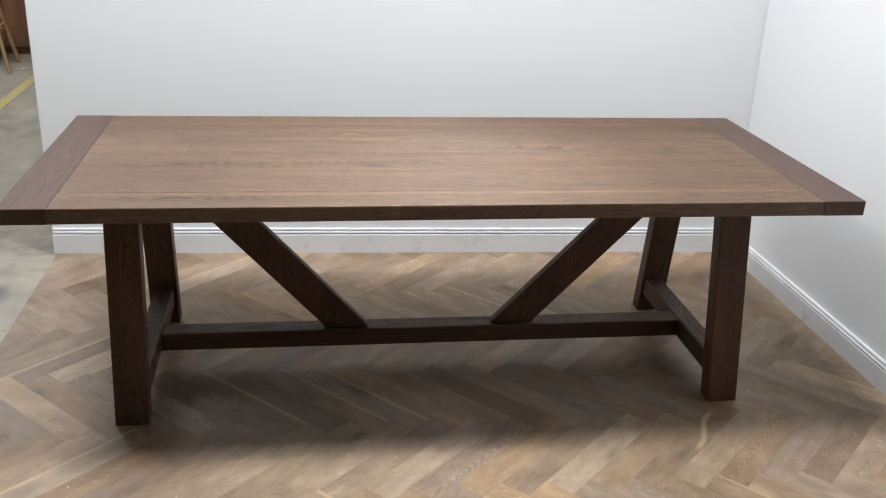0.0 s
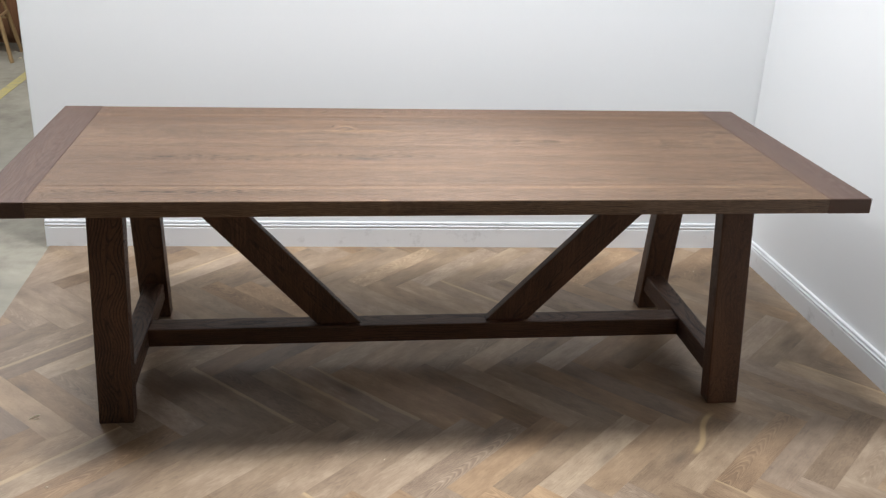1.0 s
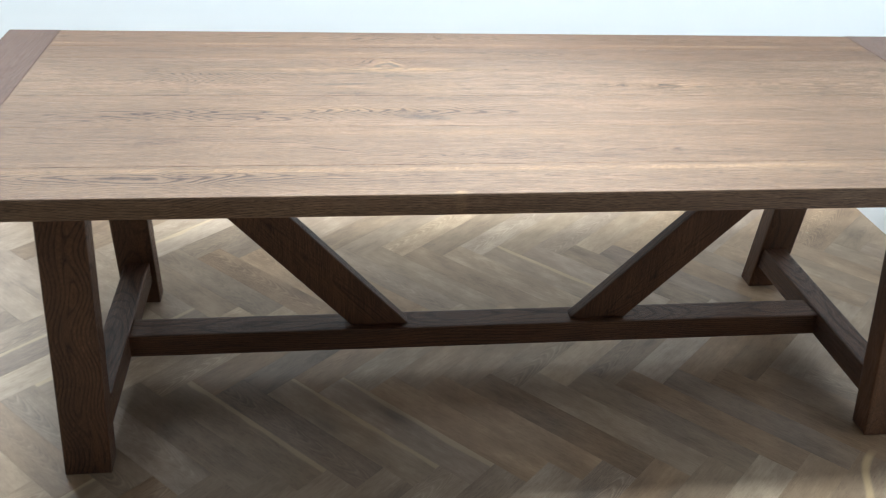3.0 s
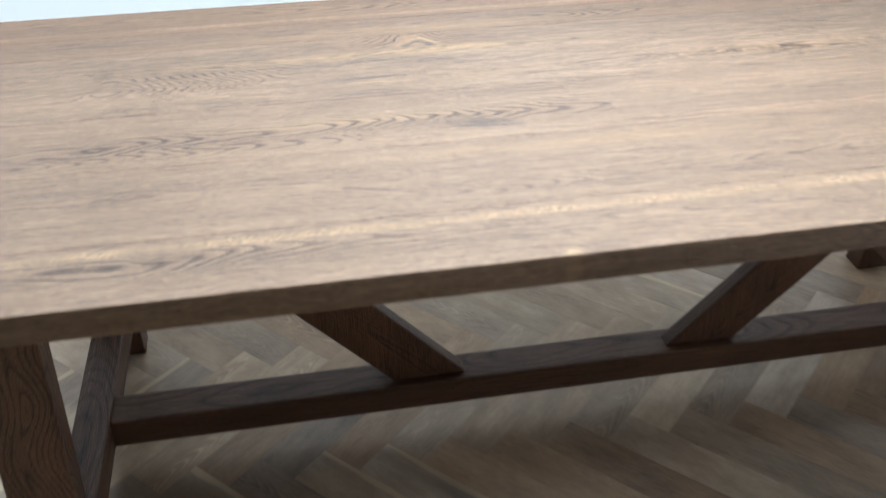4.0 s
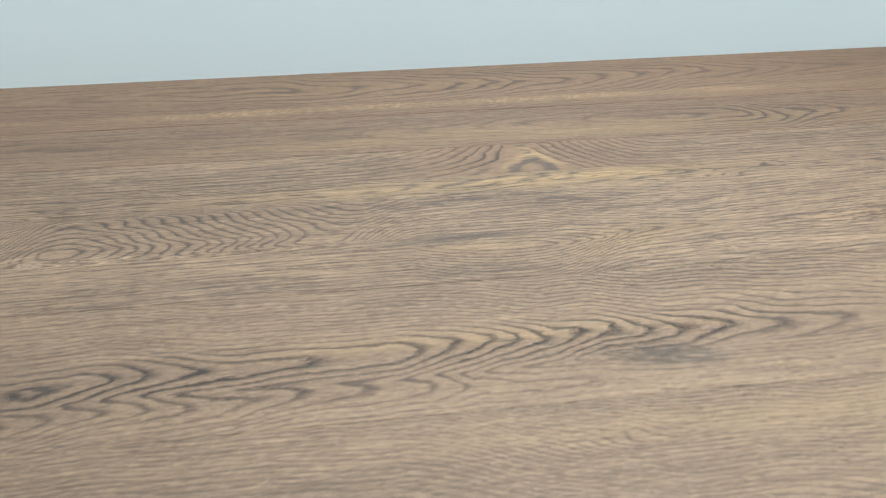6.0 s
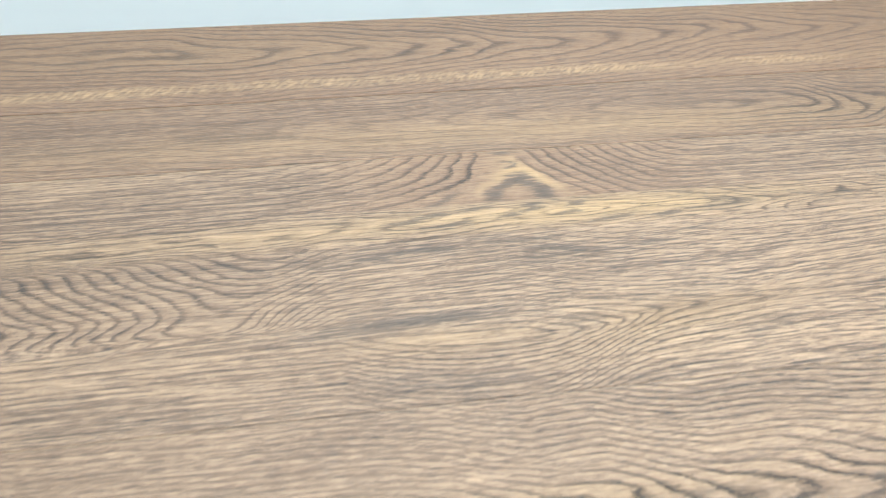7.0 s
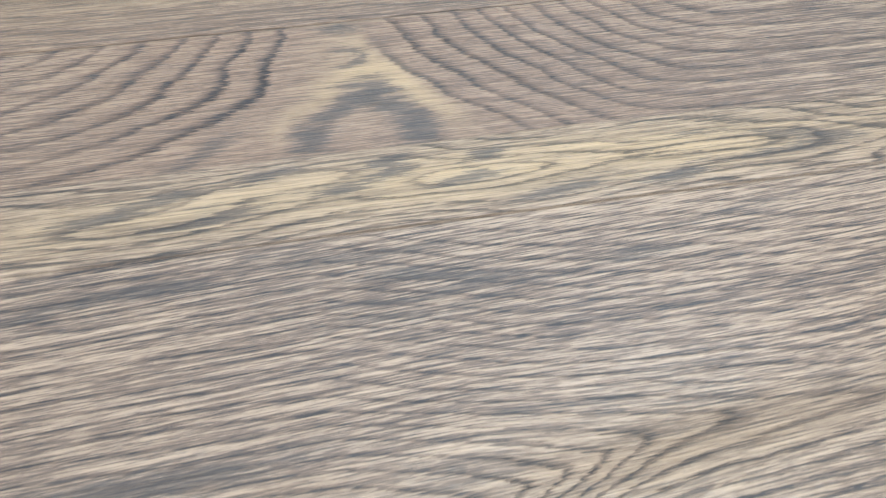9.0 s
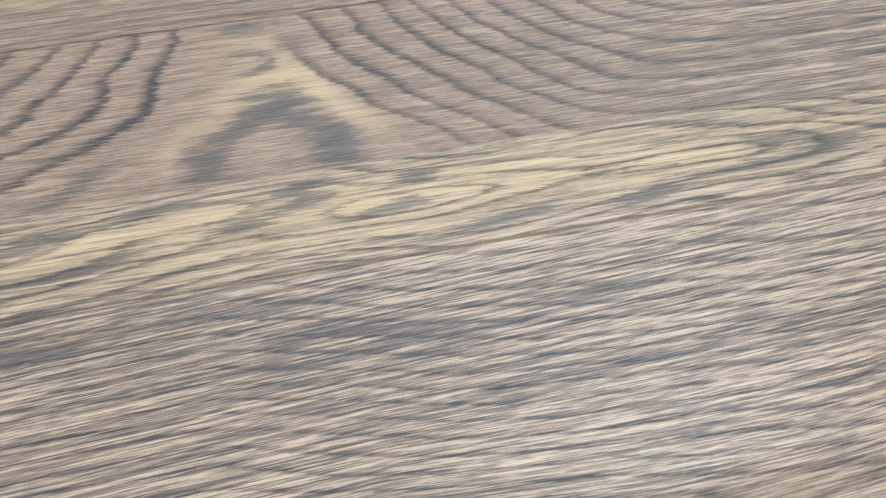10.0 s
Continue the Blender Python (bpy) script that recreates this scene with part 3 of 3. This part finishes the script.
def law_fifth(x, y):
    # rings fan out from a bright blaze on both sides and run out into straight grain
    left = (0.19 * np.tanh((0.985 - x) / 0.19) * (y - 0.696) - 0.0032) / 0.00125
    side = x - 0.985
    p = (y + 1.1 * side - 0.786) / 0.0165
    right = both(p + 0.12 * np.clip(p - 3, 0, 9) + 0.35, (y - 0.698) / 0.0072, 1.3)
    r = np.where(side < 0, left, right)
    blaze = rise(np.where(side < 0, left + 0.45, right + 0.40), 0, 0.07)
    sap = 0.45 * (1 - blaze) * hump(x, y, 0.985, 0.768, 0.022, 0.02) + 0.6 * hump(x, y + 1.1 * (x - 1.0), 1.0, 0.757, 0.02, 0.006)
    crescent = (np.abs((x - 0.978) / 0.0275) ** 1.5 + np.abs((y - 0.7255) / 0.0245) ** 1.5) ** 0.667 + 0.11 * waves(x, y, 68, 14, 120, 160)
    stain = 0.35 * hump(x, y, 1.085, 0.765, 0.055, 0.020) + 1.8 * np.exp(-((crescent - 0.90) / 0.35) ** 2) * np.clip(0.85 + 0.35 * waves(x, y, 69, 30, 130, 700), 0.4, 1.3) * rise(crescent, 0.45, 0.06)
    stain += 1.5 * hump(x, y, 0.974, 0.788, 0.009, 0.003) + 1.0 * hump(x, y - 0.45 * (x - 0.912), 0.912, 0.732, 0.020, 0.0045)
    eye = np.sqrt(((x - 0.973) / 0.009) ** 2 + ((y - 0.772) / 0.0045) ** 2)
    stain += 1.3 * np.exp(-((eye - 1) / 0.35) ** 2) * rise(x, 0.970, 0.004)
    sap = sap + 0.55 * np.exp(-((crescent - 1.45) / 0.22) ** 2) * rise(y, 0.735, 0.004)
    near = np.exp(-(left / 1.2) ** 2) * rise(0.985 - x, 0, 0.01)
    bold = 0.45 + np.where(side < 0, 0.6, 0.3) * hump(x, y, 0.985, 0.755, 0.13, 0.06) + 0.3 * near * hump(x, y, 0.92, 0.735, 0.05, 0.03)
    shade = np.exp(-(np.abs(x - 0.985) / 0.17) ** 4)
    return r, sap, stain, 0 * x, bold * blaze * rise(np.abs(side), 0.006, 0.0012), 0 * x, 0.45 * shade, 0.3 + 0.6 * shade


def law_heart(x, y):
    low, mid, high = law_fourth(x, y), law_band(x, y), law_fifth(x, y)
    seam = 0.6872 + 0.0012 * np.sin(x * 5.3)
    return [np.where(y < seam, a, np.where(y < EDGE, b, c)) for a, b, c in zip(low, mid, high)]


def law_sixth(x, y):
    r = chain(x, y, [(0.13, 0.84), (0.8, 0.838), (1.16, 0.845), (1.307, 0.834), (1.35, 0.826), (1.5, 0.835), (2.4, 0.84)],
              [(0.13, 6), (0.8, 4), (1.0, 2.6), (1.16, 1.0), (1.22, 0.55), (1.303, 1), (1.337, 2), (1.373, 3), (1.42, 4), (1.48, 5), (1.7, 6), (2.3, 2)], 0.010, 0.010, 0.022)
    stain = 0.35 * hump(x, y, 0.50, 0.832, 0.2, 0.018) + 0.4 * hump(x, y, 1.38, 0.815, 0.06, 0.014) + 0.35 * hump(x, y, 1.175, 0.846, 0.03, 0.004)
    return r, 0.35 * hump(x, y, 1.0, 0.82, 0.5, 0.02), stain, 0 * x, 0.28 + 1.0 * hump(x, y, 1.34, 0.83, 0.10, 0.03), 0 * x, 0 * x + 0.35, 0 * x + 0.65


def law_back(x, y):
    r = chain(x, y, [(0.13, 0.965), (0.593, 0.975), (0.7, 0.968), (0.9, 0.970), (1.1, 0.962), (1.25, 0.974), (1.41, 0.970), (2.4, 0.96)],
              [(0.13, 4), (0.45, 2.3), (0.585, 1.0), (0.67, 0.45), (0.742, 1.0), (0.834, 2), (0.893, 3), (0.94, 4), (0.977, 5), (1.001, 6), (1.03, 6.6),
               (1.11, 7.3), (1.15, 8), (1.214, 9), (1.28, 10), (1.346, 11), (1.413, 12), (1.48, 13), (1.7, 15), (2.3, 9)], 0.011, 0.010, 0.03)
    bold = 0.32 + 0.45 * hump(x, y, 0.95, 0.97, 0.45, 0.04)
    return r, 0.2 * hump(x, y, 0.7, 0.97, 0.3, 0.03), 0.3 * hump(x, y, 0.35, 0.97, 0.4, 0.03), 0.9 * np.exp(-((y - 0.911) / 0.008) ** 4) * np.clip(0.7 + 0.35 * waves(x, y, 75, 12, 24, 60), 0.3, 1.2), bold, 0 * x, 0 * x + 0.6, 0 * x + 0.88


PLANKS = [(0.0, 0.1337, law_front), (0.1343, 0.335, law_second), (0.335, 0.520, law_third), (0.520, 0.792, law_heart),
          (0.792, 0.8857, law_sixth), (0.8863, DEEP, law_back)]
for i, (y0, y1, law) in enumerate(PLANKS):
    timber("plank", (LONG - 2 * END, y1 - y0, THICK), (0.004, 0.0013, 0.008), 0.0011, plank_fields(y0, y1, 31 + 7 * i, law), TOP_OAK,
           table, AT @ pose(LONG / 2, (y0 + y1) / 2, HIGH - THICK / 2))


def end_fields(seed):
    def fields(x, y, z):
        r = np.sqrt((y + 0.02) ** 2 + (0.05 + 0.03 * np.sin(x * 4 + seed)) ** 2) / 0.0062 + sprawl(x, y, seed) + (THICK / 2 - z) / 0.007
        return r, 0.3 * np.clip(waves(x, y, seed + 4, 8, 8, 50) - 0.7, 0, 1), 0.35 * np.clip(waves(x, y, seed + 5, 8, 8, 40) - 0.5, 0, 1), 0 * x, 0 * x + 0.4, 0 * x, 0 * x, 0 * x + 0.4
    return fields


for i, x in enumerate((END / 2, LONG - END / 2)):
    timber("breadboard_end", (DEEP + 0.002, END, THICK + 0.0015), (0.005, 0.004, 0.008), 0.0016, end_fields(91 + i), END_OAK, table,
           AT @ pose(x, DEEP / 2, HIGH - THICK / 2, 0, 0, 90), "oak breadboard end with grain across the table")

UNDER = HIGH - THICK
LEG_W, LEG_D, SPLAY = 0.103, 0.062, 0.165


def leg(x, y_foot, lean, seed, strong):
    """A leg whose foot centre stands at x, y_foot and which leans by lean in y towards the top, with level ends."""
    def shape(p):
        p = p.copy()
        p[:, 2] += lean * (p[:, 0] + UNDER / 2)
        return p
    # local x runs up, local y along the table, local z in depth
    m = Matrix(((0, 1, 0, x), (0, 0, 1, y_foot), (1, 0, 0, UNDER / 2), (0, 0, 0, 1)))
    timber("leg", (UNDER, LEG_W, LEG_D), (0.008, 0.005, 0.006), 0.003, log_fields(seed, 0.0085, (0.0, -0.032 if lean > 0 else 0.032), 0.016, 13, strong), LEG_OAK,
           table, AT @ m, shape=shape)


LEG_X = ((0.269, 0.281), (2.210, 2.208))
LEG_Y = (0.178, 0.902)
for i, (front, back) in enumerate(LEG_X):
    leg(front, LEG_Y[0], SPLAY, 120 + i, 1.0 - 0.6 * i)
    leg(back, LEG_Y[1], -SPLAY, 130 + i, 0.45)

RAIL_Y, RAIL_Z0, RAIL_Z1 = 0.526, 0.080, 0.143
CROSS_W = 0.068
for i, x in enumerate((0.285, 2.20)):
    timber("cross_rail", (LEG_Y[1] - LEG_Y[0] - 0.06, CROSS_W, 0.07), (0.008, 0.006, 0.006), 0.003, log_fields(140 + i, 0.006, (0.01, -0.05)), LEG_OAK,
           table, AT @ pose(x, sum(LEG_Y) / 2, 0.115, 0, 0, 90))
timber("long_rail", (2.20 - 0.285 - CROSS_W + 0.004, 0.08, RAIL_Z1 - RAIL_Z0), (0.008, 0.006, 0.006), 0.003, log_fields(150, 0.0065, (0.0, -0.07)), LEG_OAK,
       table, AT @ pose((2.20 + 0.285) / 2, RAIL_Y, (RAIL_Z0 + RAIL_Z1) / 2))


def brace(x_foot, lean, seed):
    """A slanting brace from the long rail up to the tabletop, cut level at both ends."""
    h = UNDER - RAIL_Z1

    def shape(p):
        p = p.copy()
        p[:, 1] += lean * (p[:, 0] + h / 2)
        return p
    m = Matrix(((0, 1, 0, x_foot), (0, 0, 1, RAIL_Y - 0.001), (1, 0, 0, RAIL_Z1 + h / 2), (0, 0, 0, 1)))
    timber("brace", (h, 0.150, 0.036), (0.008, 0.008, 0.006), 0.003, log_fields(seed, 0.006, (0.02, -0.06)), LEG_OAK, table, AT @ m, shape=shape)


brace(0.954, -0.931, 160)
brace(1.540, 0.945, 170)


# ---- the place beyond the partition ----
def stool(x, y, turn):
    """A plain bar stool: round seat, four splayed legs and two rounds of rungs."""
    ob = thing("bar_stool", (x, y, -0.013), "honey-coloured wooden bar stool with splayed legs", "stool")
    ob.rotation_euler = (0, 0, radians(turn))
    bm = tube(0.19, 0.19, 0.035, 28)
    bmesh.ops.bevel(bm, geom=[e for e in bm.edges if len(e.link_faces) == 2 and abs(e.verts[0].co.z - e.verts[1].co.z) < 1e-4], offset=0.008, segments=3, affect="EDGES")
    part("seat", bm, STOOL_WOOD, ob, m=pose(0, 0, 0.7425), smooth=False)
    feet = []
    for k in range(4):
        a = radians(45 + 90 * k)
        top, foot = Vector((0.14 * math.cos(a), 0.14 * math.sin(a), 0.727)), Vector((0.33 * math.cos(a), 0.33 * math.sin(a), 0.0))
        feet.append((top, foot))
        part("leg", tube(0.016, 0.014, (top - foot).length, 12), STOOL_WOOD, ob,
             m=Matrix.Translation((top + foot) / 2) @ (top - foot).to_track_quat("Z", "Y").to_matrix().to_4x4())
    for level in (0.3, 0.52):
        for k in range(4):
            a, b = (feet[j][1].lerp(feet[j][0], (level + 0.05 * (k % 2)) / 0.727) for j in (k, (k + 1) % 4))
            part("rung", tube(0.011, 0.011, (b - a).length, 8), STOOL_WOOD, ob,
                 m=Matrix.Translation((a + b) / 2) @ (b - a).to_track_quat("Z", "Y").to_matrix().to_4x4())
    return ob


stool(-1.79, 5.74, 6)

cabinet = thing("cabinet", (-2.05, 6.65, -0.013), "tall dark brown wooden cabinet with plain doors", "cabinet")
part("body", box(1.7, 0.55, 2.0, 0.004), CABINET_WOOD, cabinet, m=pose(0, 0, 1.04))
part("plinth", box(1.66, 0.50, 0.04), CABINET_WOOD, cabinet, m=pose(0, 0, 0.02))
for k in range(3):
    part("door", box(0.555, 0.02, 1.94, 0.003), CABINET_WOOD, cabinet, m=pose(-0.565 + 0.565 * k, -0.286, 1.04))

line = part("floor_marking", box(0.075, 6.0, 0.002), YELLOW, m=pose(-1.31, 4.2, -0.0118))
tagged(line, "worn yellow painted line on the concrete", "floor marking", kind="structure")


# ---- crumbs on the floor ----
def splinter(x, y, length, turn, label="thin pale wood splinter lying on the parquet"):
    """A thin torn sliver, tapered at both ends and slightly bent."""
    bm = bmesh.new()
    rows = []
    for k in range(7):
        u = k / 6
        w = 0.0022 * (0.25 + math.sin(math.pi * (0.1 + 0.8 * u))) * (1 + 0.2 * math.sin(9 * u))
        c = Vector((length * (u - 0.5), 0.004 * math.sin(2.2 * u), 0))
        rows.append([bm.verts.new(c + Vector((0, dy * w, z * w))) for dy, z in ((-1, 0), (1, 0), (0.6, 1.1), (-0.5, 0.9))])
    for a, b in zip(rows, rows[1:]):
        for i in range(4):
            bm.faces.new((a[i], a[(i + 1) % 4], b[(i + 1) % 4], b[i]))
    bm.faces.new(rows[0][::-1])
    bm.faces.new(rows[-1])
    bmesh.ops.recalc_face_normals(bm, faces=bm.faces[:])
    return tagged(part("wood_splinter", bm, CHIP, m=pose(x, y, 0.0002, 0, 0, turn)), label, "splinter", "crumbs on the floor")


def crumb(x, y, size, z=0.0002):
    bm = bmesh.new()
    bmesh.ops.create_icosphere(bm, subdivisions=1, radius=size)
    for k, w in enumerate(bm.verts):
        w.co *= 0.75 + 0.4 * ((k * 37) % 11) / 11
        w.co.z = max(0, w.co.z * 0.7 + size * 0.3)
    return tagged(part("wood_crumb", bm, CHIP, m=pose(x, y, z, 0, 0, 40 * size * 1e3)), "tiny pale wood crumb on the floor", "crumb", "crumbs on the floor")


splinter(0.017, 0.198, 0.036, 36)
splinter(0.026, 0.186, 0.018, 12)
splinter(1.016, -0.350, 0.040, 43)
for cx, cy, cs in ((0.142, -0.162, 0.0042), (0.447, -0.235, 0.0034), (0.915, -0.285, 0.003), (1.071, -0.096, 0.0028), (2.522, 1.213, 0.0038)):
    crumb(cx, cy, cs)
for cx, cy, cs in ((-0.305, 0.865, 0.006), (-0.322, 0.905, 0.004), (-1.47, 5.69, 0.022), (-1.52, 5.715, 0.014)):
    crumb(cx, cy, cs, -0.0128)

# ---- added ceiling lights, out of view ----
def added_ceiling_light(x, y, sx, sy, watts):
    ob = thing("added_ceiling_light", (x, y, CEILING), "unseen flat white panel light added under the ceiling", "ceiling light", "ceiling panel lights")
    part("housing", box(sx + 0.06, sy + 0.06, 0.05, 0.004), HOUSING, ob, m=pose(0, 0, -0.027))
    part("diffuser", box(sx, sy, 0.006, 0.002), GLOW, ob, m=pose(0, 0, -0.056))
    data = bpy.data.lights.new("panel_lamp", "AREA")
    data.shape, data.size, data.size_y, data.energy, data.color = "RECTANGLE", sx, sy, watts, (0.965, 0.99, 1.0)
    new("panel_lamp", data).matrix_basis = pose(x, y, CEILING - 0.065)


for row in LAMPS:
    added_ceiling_light(*row)

# an unseen small spotlight for the bright pool, aimed at the tabletop's middle
SPOT_AT, SPOT_TO = (1.75, 0.18, CEILING - 0.16), (1.18, 0.36, 0.77)


def spotlight(eye, target, watts, cone):
    ob = thing("spotlight", (eye[0], eye[1], CEILING), "unseen small white can spotlight added under the ceiling", "spotlight")
    aim = look(eye, target)
    aim.translation = Vector(eye) - ob.location
    bm = bmesh.new()
    bmesh.ops.create_cone(bm, cap_ends=False, segments=24, radius1=0.042, radius2=0.036, depth=0.11)
    bmesh.ops.solidify(bm, geom=bm.faces[:], thickness=0.003)
    part("can", bm, HOUSING, ob, m=aim @ pose(0, 0, 0.055), smooth=True)
    part("stem", tube(0.008, 0.008, 0.11, 12), HOUSING, ob, m=pose(0, 0, -0.055))
    part("canopy", tube(0.045, 0.05, 0.02, 24), HOUSING, ob, m=pose(0, 0, -0.011))
    data = bpy.data.lights.new("spot_lamp", "SPOT")
    data.energy, data.spot_size, data.spot_blend, data.shadow_soft_size, data.color = watts, radians(cone), 1.0, 0.035, (1.0, 0.98, 0.95)
    new("spot_lamp", data).matrix_basis = look(eye, target) @ pose(0, 0, -0.02)


spotlight(SPOT_AT, SPOT_TO, 170, 44)

# ---- parquet ----
BOARD_W, BOARD_L, GAP = 0.093, 0.500, 0.00005
FLOOR_EDGE = (-0.282, CORNER[0] - 0.004, -2.9)
slab("subfloor", FLOOR_EDGE[0] + 0.002, FLOOR_EDGE[1], FLOOR_EDGE[2], 1.62, -0.0129, -0.004, UNDERLAY, "dark underlay beneath the parquet", "subfloor")
parquet = thing("floor", (0, 0, 0), "smoked oak herringbone parquet floor", "floor", kind="structure")
HERRING = pose(0.510, -0.290, 0, 0, 0, -1.3 - 45)


def board_mesh(corners):
    """A floor board with a small chamfer from its outline."""
    bm = bmesh.new()
    low = [bm.verts.new((x, y, -0.0125)) for x, y in corners]
    rim = [bm.verts.new((x, y, -0.0002)) for x, y in corners]
    c = Vector(sum((Vector(p) for p in corners), Vector((0, 0)))) / len(corners)
    top = []
    for x, y in corners:
        d = Vector((x, y)) - c
        top.append(bm.verts.new((x - 0.0002 * (1 if d.x > 0 else -1), y - 0.0002 * (1 if d.y > 0 else -1), 0)))
    n = len(corners)
    for i in range(n):
        j = (i + 1) % n
        bm.faces.new((low[i], low[j], rim[j], rim[i]))
        bm.faces.new((rim[i], rim[j], top[j], top[i]))
    bm.faces.new(top)
    me = bpy.data.meshes.new("board")
    bm.normal_update()
    bm.to_mesh(me)
    bm.free()
    me.materials.append(FLOOR_OAK)
    return me


def clip_poly(poly, nx, ny, d):
    """Keeps the side of a convex outline where nx * x + ny * y <= d."""
    out = []
    for i, a in enumerate(poly):
        b = poly[(i + 1) % len(poly)]
        fa, fb = nx * a[0] + ny * a[1] - d, nx * b[0] + ny * b[1] - d
        if fa <= 0:
            out.append(a)
        if (fa < 0 < fb) or (fb < 0 < fa):
            k = fa / (fa - fb)
            out.append((a[0] + k * (b[0] - a[0]), a[1] + k * (b[1] - a[1])))
    return out


hx, hy = BOARD_L / 2 - GAP / 2, BOARD_W / 2 - GAP / 2
FULL = [(-hx, -hy), (hx, -hy), (hx, hy), (-hx, hy)]
full_mesh = board_mesh(FULL)
wall_n = Vector((math.sin(radians(-WALL_TURN)), math.cos(radians(-WALL_TURN))))
EDGES = [(-1, 0, -FLOOR_EDGE[0]), (1, 0, FLOOR_EDGE[1]), (0, -1, -FLOOR_EDGE[2]),
         (wall_n.x, wall_n.y, wall_n.x * CORNER[0] + wall_n.y * CORNER[1] - 0.003)]
dice = random.Random(12)
# tone, figure, hue (cool to warm) and sapwood edge of the boards that stand out
BOARD_LOOK = {(0, 8, 1): (0.92, 0.1, 0.4, 0), (0, 9, 1): (0.58, 0.0, 0.75, 0), (0, 10, 1): (0.36, 0.1, 0.65, 0), (0, 11, 1): (0.62, 0.0, 0.6, 0),
              (0, 7, 1): (0.52, 0.1, 0.55, 0), (0, 6, 1): (0.62, 0.0, 0.9, 0), (0, 5, 1): (0.45, 1.0, 0.1, 0), (0, 4, 1): (0.72, 0.2, 0.25, 0),
              (0, 3, 1): (0.42, 0.3, 0.3, 0), (0, 2, 1): (0.70, 0.45, 0.3, 0), (0, 1, 1): (0.5, 0.3, 0.4, 0), (0, 0, 1): (0.70, 0.2, 0.3, 0),
              (0, -1, 1): (0.5, 0.2, 0.4, 0), (-1, -1, 0): (0.36, 0.0, 0.5, 1), (-1, 1, 0): (0.5, 0.0, 0.5, 1), (-1, 0, 0): (0.22, 0.5, 0.1, 0)}
for b in range(-5, 5):
    for k in range(-60, 60):
        for upright in (0, 1):
            p, q = k * BOARD_W + b * BOARD_L, k * BOARD_W - b * BOARD_L
            if upright:
                c, turn = (p - BOARD_W / 2, q + BOARD_L / 2), 90
            else:
                c, turn = (p + BOARD_L / 2, q + BOARD_W / 2), 0
            m = HERRING @ pose(0, 0, 0) @ pose(c[0], c[1], 0.0, 0, 0, turn)
            m = m @ pose(0, 0, 0.0001 * ((k * 7 + b * 3 + upright) % 3 - 1))
            ring = [tuple((m @ Vector((x, y, 0))).xy) for x, y in FULL]
            kept = ring
            for e in EDGES:
                kept = clip_poly(kept, *e)
                if len(kept) < 3:
                    break
            if len(kept) < 3:
                continue
            area = abs(sum(kept[i][0] * kept[(i + 1) % len(kept)][1] - kept[(i + 1) % len(kept)][0] * kept[i][1] for i in range(len(kept)))) / 2
            if area < 2e-4:
                continue
            inside = area > 0.9999 * (2 * hx) * (2 * hy)
            me = full_mesh if inside else board_mesh([tuple((m.inverted() @ Vector((x, y, 0))).xy) for x, y in kept])
            ob = new("board", me)
            ob.color = BOARD_LOOK.get((b, k, upright)) or (dice.betavariate(2.2, 2.2), max(0.0, dice.uniform(-0.9, 0.9)), dice.random(), float(dice.random() < 0.07))
            ob.matrix_basis = m
            ob.parent = parquet
